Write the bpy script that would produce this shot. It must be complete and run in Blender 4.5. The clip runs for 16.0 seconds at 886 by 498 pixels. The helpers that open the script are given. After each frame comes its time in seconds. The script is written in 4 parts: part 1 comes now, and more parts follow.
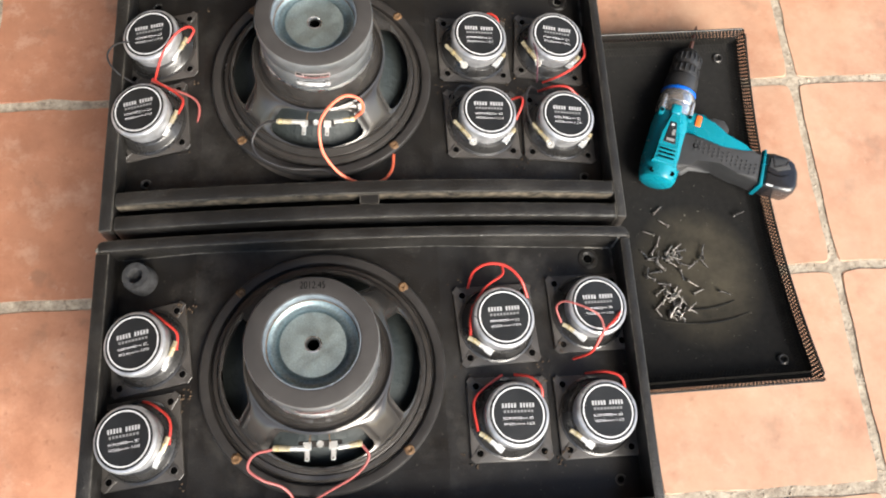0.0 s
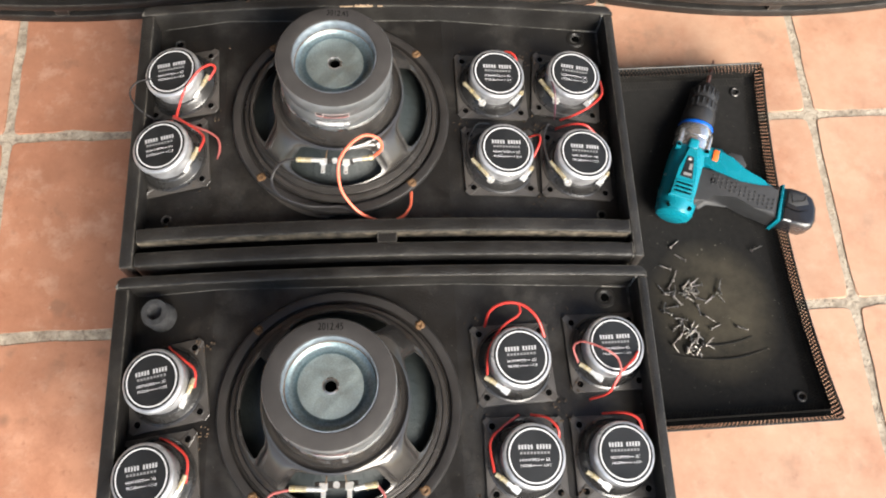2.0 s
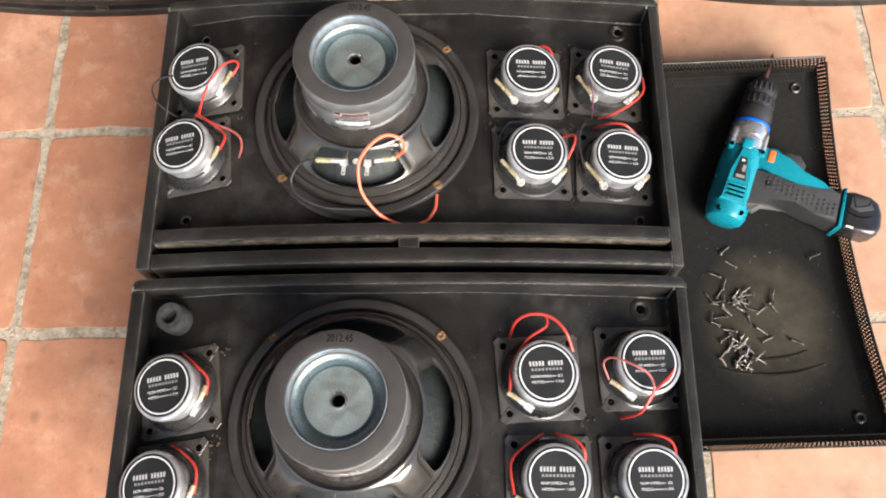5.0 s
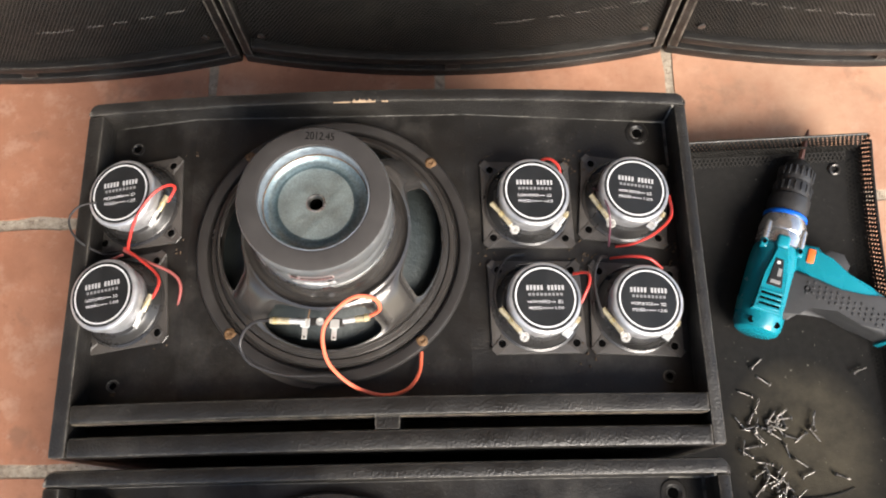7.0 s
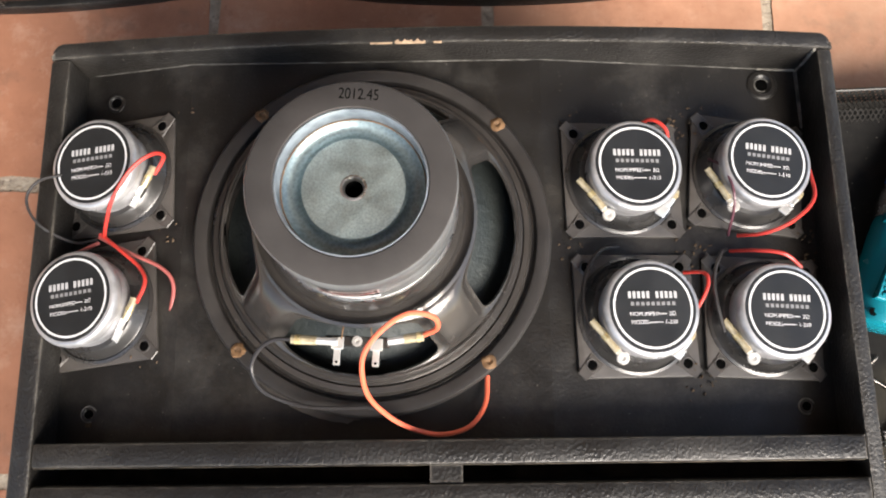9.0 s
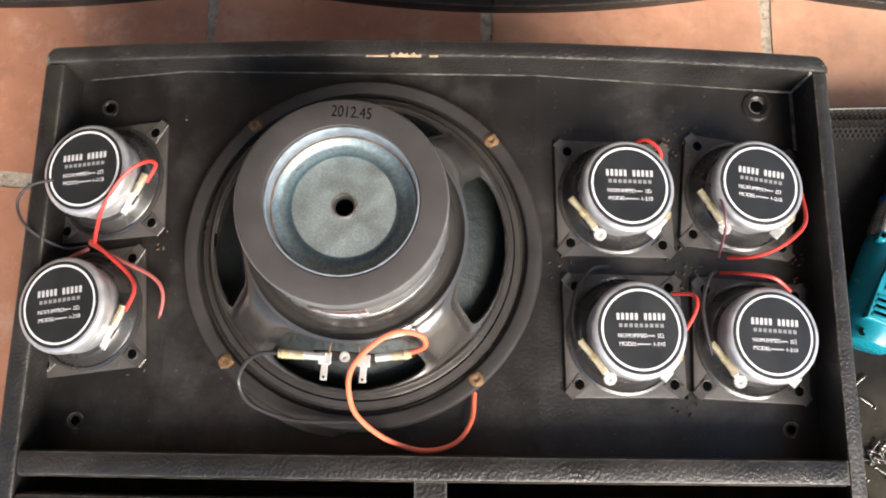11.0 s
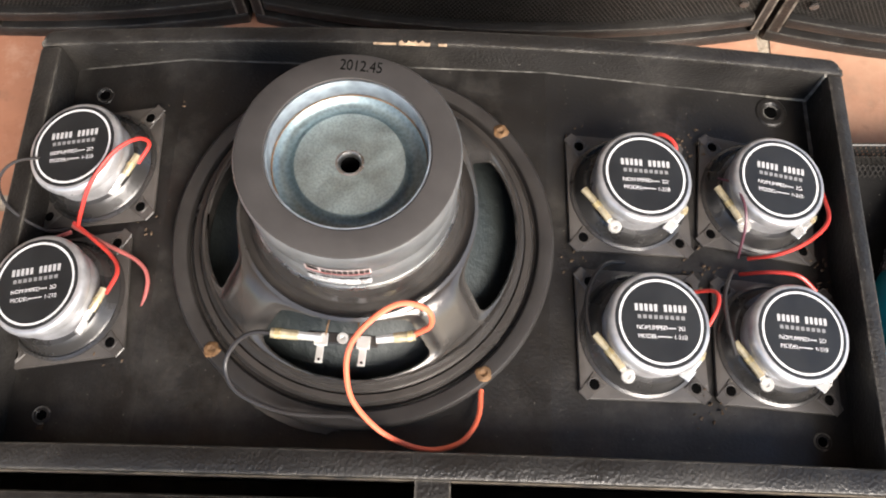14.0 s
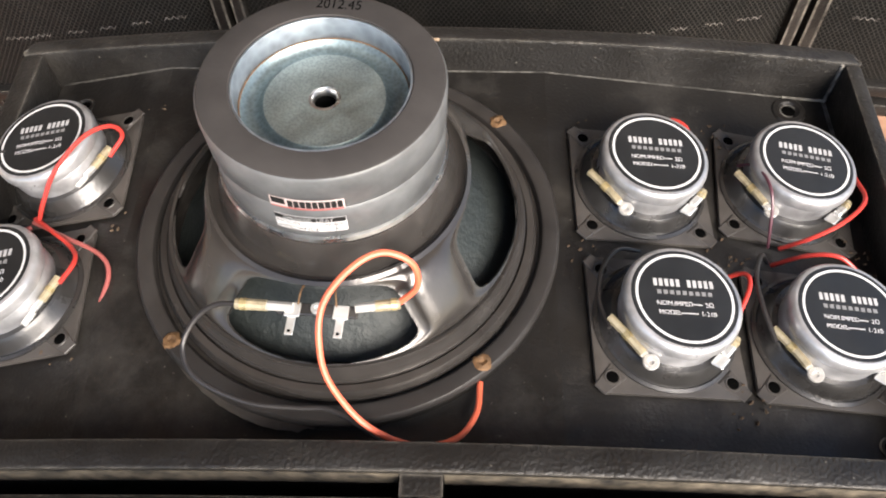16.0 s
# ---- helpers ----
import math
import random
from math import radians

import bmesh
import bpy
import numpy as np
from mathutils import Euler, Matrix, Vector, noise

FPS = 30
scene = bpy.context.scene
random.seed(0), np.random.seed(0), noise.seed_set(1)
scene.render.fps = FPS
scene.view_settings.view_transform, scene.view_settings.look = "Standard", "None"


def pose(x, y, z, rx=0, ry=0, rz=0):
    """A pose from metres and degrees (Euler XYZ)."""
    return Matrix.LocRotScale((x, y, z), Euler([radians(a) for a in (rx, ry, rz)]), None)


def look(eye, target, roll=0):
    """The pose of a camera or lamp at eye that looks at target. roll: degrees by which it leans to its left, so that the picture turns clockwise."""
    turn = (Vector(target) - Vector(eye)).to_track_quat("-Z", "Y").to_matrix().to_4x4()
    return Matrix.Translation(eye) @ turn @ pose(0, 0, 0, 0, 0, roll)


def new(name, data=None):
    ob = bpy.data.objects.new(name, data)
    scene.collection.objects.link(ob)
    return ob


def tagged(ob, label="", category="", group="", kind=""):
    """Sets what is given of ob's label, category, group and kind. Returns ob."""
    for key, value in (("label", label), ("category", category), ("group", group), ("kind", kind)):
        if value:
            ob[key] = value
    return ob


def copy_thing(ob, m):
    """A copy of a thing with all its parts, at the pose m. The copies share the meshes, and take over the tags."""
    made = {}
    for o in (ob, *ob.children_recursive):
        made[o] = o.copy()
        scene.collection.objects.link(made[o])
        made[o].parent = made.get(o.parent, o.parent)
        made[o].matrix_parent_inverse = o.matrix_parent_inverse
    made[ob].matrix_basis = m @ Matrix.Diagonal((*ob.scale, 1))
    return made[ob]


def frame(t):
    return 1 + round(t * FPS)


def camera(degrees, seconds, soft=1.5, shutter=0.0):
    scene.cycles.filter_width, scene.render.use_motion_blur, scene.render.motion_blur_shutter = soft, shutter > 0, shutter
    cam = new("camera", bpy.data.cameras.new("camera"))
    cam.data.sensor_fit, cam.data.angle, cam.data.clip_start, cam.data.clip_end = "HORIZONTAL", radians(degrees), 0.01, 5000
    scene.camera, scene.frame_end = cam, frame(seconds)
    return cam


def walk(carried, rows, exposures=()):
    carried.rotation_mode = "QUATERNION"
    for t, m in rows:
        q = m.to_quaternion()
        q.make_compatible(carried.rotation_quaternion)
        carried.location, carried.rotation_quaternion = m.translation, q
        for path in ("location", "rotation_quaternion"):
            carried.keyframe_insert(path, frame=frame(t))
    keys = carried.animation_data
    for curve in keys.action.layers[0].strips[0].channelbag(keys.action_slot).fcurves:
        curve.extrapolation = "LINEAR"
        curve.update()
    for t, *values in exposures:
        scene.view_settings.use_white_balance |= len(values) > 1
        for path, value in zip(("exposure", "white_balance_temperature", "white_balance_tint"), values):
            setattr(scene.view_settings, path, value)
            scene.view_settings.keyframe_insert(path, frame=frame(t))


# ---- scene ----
cam = camera(56.5, 16.0, soft=2.0)
PATH = [
    (0, (0.103, -0.507, 1.159), (0.19, 0.146, -0.73), 8.1),
    (0.5, (0.103, -0.5, 1.162), (0.184, 0.157, -0.726), 7.8),
    (1, (0.101, -0.486, 1.16), (0.175, 0.176, -0.726), 7.2),
    (1.5, (0.104, -0.477, 1.175), (0.163, 0.214, -0.701), 5.9),
    (2, (0.098, -0.485, 1.169), (0.152, 0.205, -0.707), 5.6),
    (2.5, (0.078, -0.485, 1.16), (0.099, 0.186, -0.724), 3.3),
    (3, (0.071, -0.483, 1.146), (0.069, 0.163, -0.747), 1.6),
    (3.5, (0.08, -0.483, 1.148), (0.062, 0.171, -0.742), 0.5),
    (3.7, (0.088, -0.476, 1.152), (0.07, 0.186, -0.735), 0.8),
    (5.8, (0.159, -0.417, 1.108), (0.015, 0.251, -0.772), -8.9),
    (6, (0.16, -0.397, 1.102), (0.014, 0.281, -0.774), -8.3),
    (6.5, (0.151, -0.325, 1.084), (0.045, 0.354, -0.794), -5.2),
    (7, (0.127, -0.235, 1.027), (0.06, 0.383, -0.874), -4.3),
    (7.3, (0.098, -0.201, 0.953), (0.022, 0.375, -0.961), -5.4),
    (7.5, (0.101, -0.19, 0.918), (-0.019, 0.349, -1.004), -10.8),
    (8, (0.087, -0.166, 0.896), (-0.028, 0.331, -1.037), -10.7),
    (8.5, (0.078, -0.15, 0.874), (-0.007, 0.333, -1.065), -8.6),
    (9, (0.075, -0.142, 0.869), (-0.007, 0.317, -1.075), -7.7),
    (11.3, (0.08, -0.125, 0.873), (0.008, 0.315, -1.077), -5.4),
    (11.5, (0.086, -0.137, 0.873), (0.011, 0.337, -1.069), -5.7),
    (12, (0.089, -0.149, 0.864), (0.019, 0.396, -1.06), -4.2),
    (12.5, (0.085, -0.165, 0.856), (0.017, 0.426, -1.053), -3.5),
    (13, (0.084, -0.186, 0.849), (0.026, 0.443, -1.049), -2.4),
    (13.5, (0.076, -0.195, 0.838), (0.011, 0.451, -1.054), -2.4),
    (14, (0.069, -0.195, 0.818), (0.013, 0.498, -1.057), 0.3),
    (14.5, (0.075, -0.225, 0.792), (-0.029, 0.561, -1.044), -3.1),
    (15, (0.085, -0.242, 0.771), (-0.027, 0.68, -1.0), -2.0),
    (15.5, (0.078, -0.256, 0.751), (-0.06, 0.72, -0.989), -3.3),
    (16, (0.093, -0.276, 0.715), (-0.047, 0.794, -0.969), -3.2),
]
EXPOSURES = [(0.0, 0.91, 6750, 9), (6.0, 0.90, 6800, 11), (9.0, 1.02, 6850, 12), (13.2, 1.10, 6850, 13), (16.0, 0.95, 6850, 13)]
walk(cam, [(t, look(eye, target, roll)) for t, eye, target, roll in PATH], EXPOSURES)


# ---- light ----
SUN_DIR = Vector((0.56, -0.80, 0.66)).normalized()
world = bpy.data.worlds.new("world")
scene.world = world
world.use_nodes = True
wt = world.node_tree
sky = wt.nodes.new("ShaderNodeTexSky")
sky.sky_type = "NISHITA"
sky.sun_disc = False
sky.sun_elevation = math.asin(SUN_DIR.z)
sky.sun_rotation = math.atan2(SUN_DIR.x, SUN_DIR.y)
bg = wt.nodes["Background"]
bg.inputs["Strength"].default_value = 0.15
wt.links.new(sky.outputs[0], bg.inputs[0])
sun = new("sun", bpy.data.lights.new("sun", "SUN"))
sun.data.energy = 5.0
sun.data.angle = radians(36)
sun.data.color = (1.0, 0.95, 0.88)
sun.matrix_world = look(SUN_DIR * 6, (0, 0, 0))

# ---- materials ----


class Mat:
    """A node material, built up by small steps."""

    def __init__(self, name, rough=0.5, metal=0.0, spec=0.5):
        self.m = bpy.data.materials.new(name)
        self.m.use_nodes = True
        self.t = self.m.node_tree
        self.b = self.t.nodes["Principled BSDF"]
        self.b.inputs["Roughness"].default_value = rough
        self.b.inputs["Metallic"].default_value = metal
        self.b.inputs["Specular IOR Level"].default_value = spec
        self.bumped = None
        self.co = None

    def node(self, kind, **values):
        n = self.t.nodes.new(kind)
        for k, v in values.items():
            n.inputs[k].default_value = v
        return n

    def link(self, a, b):
        self.t.links.new(a, b)

    def coord(self):
        if self.co is None:
            self.co = self.t.nodes.new("ShaderNodeTexCoord").outputs["Object"]
        return self.co

    def fixed(self):
        """Lay the pattern out in the place itself, so that alike pieces differ."""
        self.co = self.t.nodes.new("ShaderNodeNewGeometry").outputs["Position"]
        return self

    def noise(self, scale, detail=4.0, rough=0.55, offset=0.0):
        n = self.node("ShaderNodeTexNoise", Scale=scale, Detail=detail, Roughness=rough)
        src = self.coord()
        if offset:
            add = self.t.nodes.new("ShaderNodeVectorMath")
            add.inputs[1].default_value = (offset, offset * 0.7, offset * 1.3)
            self.link(src, add.inputs[0])
            src = add.outputs[0]
        self.link(src, n.inputs["Vector"])
        return n.outputs["Fac"]

    def ramp(self, fac, *stops):
        r = self.t.nodes.new("ShaderNodeValToRGB")
        while len(r.color_ramp.elements) < len(stops):
            r.color_ramp.elements.new(0.5)
        for e, (p, c) in zip(r.color_ramp.elements, stops):
            e.position = p
            e.color = (c, c, c, 1) if isinstance(c, (int, float)) else (*c, 1)
        self.link(fac, r.inputs[0])
        return r.outputs[0]

    def mix(self, fac, a, b, blend="MIX"):
        n = self.t.nodes.new("ShaderNodeMix")
        n.data_type = "RGBA"
        n.blend_type = blend
        for value, slot in ((fac, n.inputs[0]), (a, n.inputs[6]), (b, n.inputs[7])):
            if isinstance(value, (int, float)):
                slot.default_value = value
            elif isinstance(value, tuple):
                slot.default_value = (*value, 1)
            else:
                self.link(value, slot)
        return n.outputs[2]

    def colour(self, c):
        if isinstance(c, tuple):
            self.b.inputs["Base Color"].default_value = (*c, 1)
        else:
            self.link(c, self.b.inputs["Base Color"])
        return self

    def rough(self, fac):
        self.link(fac, self.b.inputs["Roughness"])
        return self

    def bump(self, fac, strength, distance):
        n = self.node("ShaderNodeBump", Strength=strength, Distance=distance)
        self.link(fac, n.inputs["Height"])
        if self.bumped:
            self.link(self.bumped, n.inputs["Normal"])
        self.bumped = n.outputs[0]
        self.link(self.bumped, self.b.inputs["Normal"])
        return self

    def wear(self, radius):
        """A mask, 1 on worn outer edges."""
        bev = self.t.nodes.new("ShaderNodeBevel")
        bev.samples = 4
        bev.inputs["Radius"].default_value = radius
        geo = self.t.nodes.new("ShaderNodeNewGeometry")
        dot = self.t.nodes.new("ShaderNodeVectorMath")
        dot.operation = "DOT_PRODUCT"
        self.link(bev.outputs[0], dot.inputs[0])
        self.link(geo.outputs["Normal"], dot.inputs[1])
        edge = self.ramp(dot.outputs["Value"], (0.80, 1.0), (0.985, 0.0))
        chips = self.ramp(self.noise(55, 8, 0.8, 3.1), (0.40, 0.08), (0.66, 1.0))
        return self.mix(1.0, edge, chips, "MULTIPLY")


def plain(name, c, rough=0.5, metal=0.0, var=0.25, scale=60.0, bump=0.0, spec=0.5):
    """One colour with a fine and a broad variation."""
    m = Mat(name, rough, metal, spec).fixed()
    lo = tuple(x * (1 - var) for x in c)
    hi = tuple(min(1, x * (1 + var)) for x in c)
    fine = m.mix(m.ramp(m.noise(scale, 5), (0.3, 0.0), (0.7, 1.0)), lo, hi)
    broad = m.ramp(m.noise(scale / 8, 3, 0.5, 5.0), (0.3, 1 - var * 0.6), (0.7, 1.0))
    m.colour(m.mix(1.0, fine, broad, "MULTIPLY"))
    m.rough(m.ramp(m.noise(scale / 2, 4, 0.6, 9.0), (0.3, max(0.03, rough - 0.08)), (0.7, min(1, rough + 0.1))))
    if bump:
        m.bump(m.noise(scale * 6, 3), 0.5, bump)
    return m.m


def make_terracotta():
    m = Mat("terracotta", 0.5).fixed()
    info = m.t.nodes.new("ShaderNodeObjectInfo")
    base = m.ramp(info.outputs["Random"], (0.0, (0.42, 0.190, 0.112)), (0.5, (0.475, 0.238, 0.148)), (1.0, (0.505, 0.280, 0.185)))
    cloud = m.ramp(m.noise(7, 5, 0.6), (0.3, 0.78), (0.65, 1.12))
    c = m.mix(1.0, base, cloud, "MULTIPLY")
    pale = m.ramp(m.noise(22, 6, 0.7, 4.0), (0.52, 0.0), (0.75, 0.45))
    c = m.mix(pale, c, (0.68, 0.48, 0.36))
    dark = m.ramp(m.noise(60, 4, 0.6, 8.0), (0.60, 0.0), (0.74, 0.55))
    c = m.mix(dark, c, (0.25, 0.10, 0.06))
    spots = m.node("ShaderNodeTexVoronoi", Scale=11.0)
    m.link(m.coord(), spots.inputs["Vector"])
    dot = m.ramp(spots.outputs["Distance"], (0.05, 0.75), (0.13, 0.0))
    few = m.ramp(m.noise(5, 2, 0.5, 7.0), (0.52, 0.0), (0.58, 1.0))
    c = m.mix(m.mix(1.0, dot, few, "MULTIPLY"), c, (0.19, 0.11, 0.075))
    scuff = m.ramp(m.noise(6.5, 8, 0.72, 11.0), (0.46, 0.0), (0.64, 0.7))
    c = m.mix(scuff, c, (0.31, 0.13, 0.075))
    bruise = m.ramp(m.noise(15, 5, 0.6, 23.0), (0.60, 0.0), (0.70, 0.55))
    c = m.mix(bruise, c, (0.22, 0.125, 0.085))
    chalk = m.ramp(m.noise(34, 9, 0.78, 31.0), (0.62, 0.0), (0.72, 0.5))
    c = m.mix(chalk, c, (0.62, 0.46, 0.36))
    # paler towards +x: brighter daylight on that side painted in, broken by noise
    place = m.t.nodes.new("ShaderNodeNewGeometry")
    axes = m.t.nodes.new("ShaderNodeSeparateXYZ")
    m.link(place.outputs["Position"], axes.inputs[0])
    daylight_side = m.ramp(axes.outputs["X"], (0.22, 0.0), (0.62, 0.66))
    daylight_wash = m.mix(1.0, daylight_side, m.ramp(m.noise(13, 6, 0.65, 15.0), (0.34, 0.25), (0.62, 1.0)), "MULTIPLY")
    c = m.mix(daylight_wash, c, (0.535, 0.360, 0.248))
    m.colour(c)
    m.rough(m.ramp(m.noise(14, 4, 0.6, 2.0), (0.3, 0.34), (0.7, 0.58)))
    m.bump(m.noise(18, 4), 0.35, 0.002).bump(m.noise(260, 4), 0.25, 0.0006)
    return m.m


def make_grout():
    m = Mat("mortar", 0.9)
    c = m.mix(m.ramp(m.noise(38, 7, 0.75), (0.35, 0.0), (0.65, 1.0)), (0.23, 0.185, 0.138), (0.50, 0.43, 0.335))
    spots = m.ramp(m.noise(160, 3, 0.6, 5.0), (0.55, 0.0), (0.68, 0.7))
    m.colour(m.mix(spots, c, (0.16, 0.12, 0.09)))
    m.bump(m.noise(120, 5), 0.8, 0.003)
    return m.m


def make_cabinet_paint(name, base, dust, wear_amount, grain, pebble):
    m = Mat(name, 0.5, 0.0, 0.4).fixed()
    c = m.mix(m.noise(40, 5, 0.6), tuple(x * 0.65 for x in base), tuple(x * 1.25 for x in base))
    smear = m.ramp(m.noise(11, 8, 0.75, 6.0), (0.48, 0.0), (0.72, dust))
    c = m.mix(smear, c, (0.15, 0.14, 0.125))
    streak = m.ramp(m.noise(27, 10, 0.8, 13.0), (0.60, 0.0), (0.74, dust * 0.9))
    c = m.mix(streak, c, (0.12, 0.10, 0.082))
    specks = m.ramp(m.noise(330, 2, 0.5, 1.7), (0.72, 0.0), (0.79, 0.45))
    c = m.mix(specks, c, (0.24, 0.22, 0.19))
    if wear_amount:
        worn = m.mix(1.0, m.wear(0.003), (wear_amount, wear_amount, wear_amount), "MULTIPLY")
        c = m.mix(worn, c, (0.36, 0.33, 0.28))
    m.colour(c)
    m.rough(m.ramp(m.noise(30, 4, 0.6, 3.0), (0.3, 0.30), (0.7, 0.58)))
    if pebble:
        v = m.node("ShaderNodeTexVoronoi", Scale=480.0)
        v.feature = "SMOOTH_F1"
        m.link(m.coord(), v.inputs["Vector"])
        m.bump(m.ramp(v.outputs["Distance"], (0.20, 1.0), (0.60, 0.0)), 0.20, pebble)
    m.bump(m.noise(440, 2, 0.6), 0.5, grain)
    return m.m


def make_zinc(name, c, rough, scale):
    m = Mat(name, rough, 1.0)
    v = m.node("ShaderNodeTexVoronoi", Scale=scale)
    m.link(m.coord(), v.inputs["Vector"])
    a = m.mix(v.outputs["Distance"], tuple(x * 0.75 for x in c), tuple(min(1, x * 1.2) for x in c))
    stain = m.ramp(m.noise(90, 6, 0.7, 2.0), (0.52, 0.0), (0.80, 0.16))
    m.colour(m.mix(stain, a, tuple(x * 0.5 for x in c)))
    m.rough(m.ramp(m.noise(50, 4, 0.6, 7.0), (0.3, rough - 0.08), (0.7, rough + 0.14)))
    m.bump(m.noise(300, 3), 0.25, 0.0004)
    return m.m


def make_cone():
    m = Mat("cone_paper", 0.6)
    m.colour(m.mix(m.noise(30, 4), (0.008, 0.011, 0.0105), (0.027, 0.034, 0.033)))
    m.bump(m.noise(55, 5, 0.7), 0.9, 0.003)
    return m.m


def make_cloth():
    m = Mat("grille_cloth", 0.95, 0.0, 0.15)
    c = m.mix(m.noise(120, 4), (0.006, 0.006, 0.006), (0.016, 0.0155, 0.0145))
    dust = m.ramp(m.noise(6, 5, 0.65, 3.0), (0.5, 0.0), (0.75, 0.45))
    c = m.mix(dust, c, (0.085, 0.075, 0.055))
    speck = m.ramp(m.noise(240, 2, 0.5, 6.0), (0.72, 0.0), (0.78, 0.7))
    m.colour(m.mix(speck, c, (0.18, 0.17, 0.14)))
    m.bump(m.noise(500, 2), 0.5, 0.0008).bump(m.noise(12, 3, 0.5, 2.0), 0.3, 0.006)
    return m.m


def make_lining():
    m = Mat("grille_lining", 0.95, 0.0, 0.15)
    c = m.mix(m.noise(120, 4), (0.007, 0.007, 0.0068), (0.018, 0.0172, 0.016))
    move = m.t.nodes.new("ShaderNodeVectorMath")
    move.operation = "MULTIPLY_ADD"
    move.inputs[1].default_value = (9.5, 8.0, 0.0)
    move.inputs[2].default_value = (-0.35, 0.85, 0.0)
    m.link(m.coord(), move.inputs[0])
    far = m.t.nodes.new("ShaderNodeVectorMath")
    far.operation = "LENGTH"
    m.link(move.outputs[0], far.inputs[0])
    patch = m.ramp(far.outputs["Value"], (0.30, 0.75), (0.62, 0.55), (0.95, 0.0))
    rub = m.ramp(m.noise(16, 7, 0.7, 2.0), (0.32, 0.25), (0.68, 1.0))
    c = m.mix(m.mix(1.0, patch, rub, "MULTIPLY"), c, (0.090, 0.078, 0.055))
    speck = m.ramp(m.noise(240, 2, 0.5, 6.0), (0.72, 0.0), (0.78, 0.7))
    m.colour(m.mix(speck, c, (0.18, 0.17, 0.14)))
    m.bump(m.noise(500, 2), 0.5, 0.0008).bump(m.noise(12, 3, 0.5, 2.0), 0.3, 0.006)
    return m.m


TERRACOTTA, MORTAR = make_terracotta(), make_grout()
PAINT = make_cabinet_paint("black_textured_paint", (0.0122, 0.0112, 0.0102), 0.17, 0.60, 0.0009, 0.0009)
BAFFLE = make_cabinet_paint("black_baffle_paint", (0.0112, 0.0102, 0.0092), 0.24, 0.0, 0.0007, 0.0)
# near-black: shade inside holes, slots and seam put into the colour; dark screws too
DARK = plain("hole_shade_and_screw_black", (0.003, 0.003, 0.003), 0.95, 0.0, 0.25, 60, 0.0, 0.0)
SLOT = plain("dusty_slot", (0.020, 0.016, 0.012), 0.9, 0.0, 0.6, 60, 0.0, 0.1)
FERRITE = plain("ferrite", (0.044, 0.040, 0.038), 0.72, 0.0, 0.18, 40, 0.0003, 0.3)
FERRITE_SIDE = plain("coated_magnet_side", (0.24, 0.25, 0.255), 0.42, 0.6, 0.3, 45, 0.0003)
SHIELD = make_zinc("blued_zinc_wall", (0.37, 0.41, 0.45), 0.56, 160)
YOKE = make_zinc("zinc_yoke", (0.40, 0.47, 0.46), 0.50, 900)
GROOVE = make_zinc("zinc_groove", (0.27, 0.34, 0.35), 0.48, 500)
STEEL = make_zinc("bright_steel", (0.72, 0.72, 0.71), 0.27, 140)
CUP = plain("zinc_cup", (0.50, 0.50, 0.51), 0.33, 0.6, 0.36, 55, 0.0003)
FRAME = plain("glossy_black_frame", (0.028, 0.027, 0.026), 0.27, 0.0, 0.25, 60, 0.0002, 0.7)
TIN = plain("tinned_contact", (0.80, 0.79, 0.75), 0.24, 0.6, 0.1, 90)
BASKET = plain("black_satin_enamel", (0.058, 0.053, 0.049), 0.20, 0.4, 0.25, 30, 0.0003, 0.8)
FLANGE = plain("grey_black_flange", (0.029, 0.0265, 0.025), 0.42, 0.0, 0.25, 45, 0.0003)
PLATE = plain("dark_plastic_plate", (0.064, 0.058, 0.053), 0.40, 0.0, 0.25, 50, 0.0004)
CONE, CLOTH, LINING = make_cone(), make_cloth(), make_lining()
LABEL_BLACK = plain("label_black", (0.012, 0.013, 0.014), 0.42, 0.0, 0.2, 80)
LABEL_WHITE = plain("print_white", (0.66, 0.66, 0.66), 0.5, 0.0, 0.05, 80)
PRINT_SOFT = plain("print_soft", (0.44, 0.44, 0.44), 0.5, 0.0, 0.1, 200)
PRINT_GREY = plain("print_grey", (0.22, 0.22, 0.22), 0.5, 0.0, 0.05, 80)
STAMP = plain("stamp_ink", (0.004, 0.004, 0.004), 1.0, 0.0, 0.3, 400, 0.0, 0.0)
GASKET = plain("loose_gasket_rubber", (0.070, 0.063, 0.056), 0.35, 0.0, 0.3, 60, 0.0004)
PRINT_BLACK = plain("print_black", (0.012, 0.012, 0.012), 0.5, 0.0, 0.05, 80)
STICKER = plain("sticker_pink", (0.60, 0.50, 0.48), 0.4, 0.0, 0.1, 80)
PRINT_RED = plain("print_red", (0.42, 0.11, 0.10), 0.4, 0.0, 0.1, 80)
WIRE_RED = plain("red_insulation", (0.52, 0.042, 0.032), 0.35, 0.0, 0.12, 50)
WIRE_ORANGE = plain("orange_red_insulation", (0.84, 0.165, 0.085), 0.35, 0.0, 0.12, 50)
WIRE_BLACK = plain("black_insulation", (0.022, 0.020, 0.020), 0.4, 0.0, 0.12, 50)
WIRE_PINK = plain("pink_insulation", (0.36, 0.10, 0.09), 0.35, 0.0, 0.15, 50)
WIRE_PURPLE = plain("purple_insulation", (0.10, 0.035, 0.05), 0.35, 0.0, 0.15, 50)
BRASS = plain("sleeved_brass", (0.62, 0.50, 0.26), 0.28, 0.6, 0.25, 150)
SLEEVE = plain("clear_yellowed_sleeve", (0.48, 0.41, 0.27), 0.15, 0.3, 0.3, 220)
WOOD = plain("bare_wood", (0.46, 0.33, 0.22), 0.8, 0.0, 0.4, 200, 0.001)
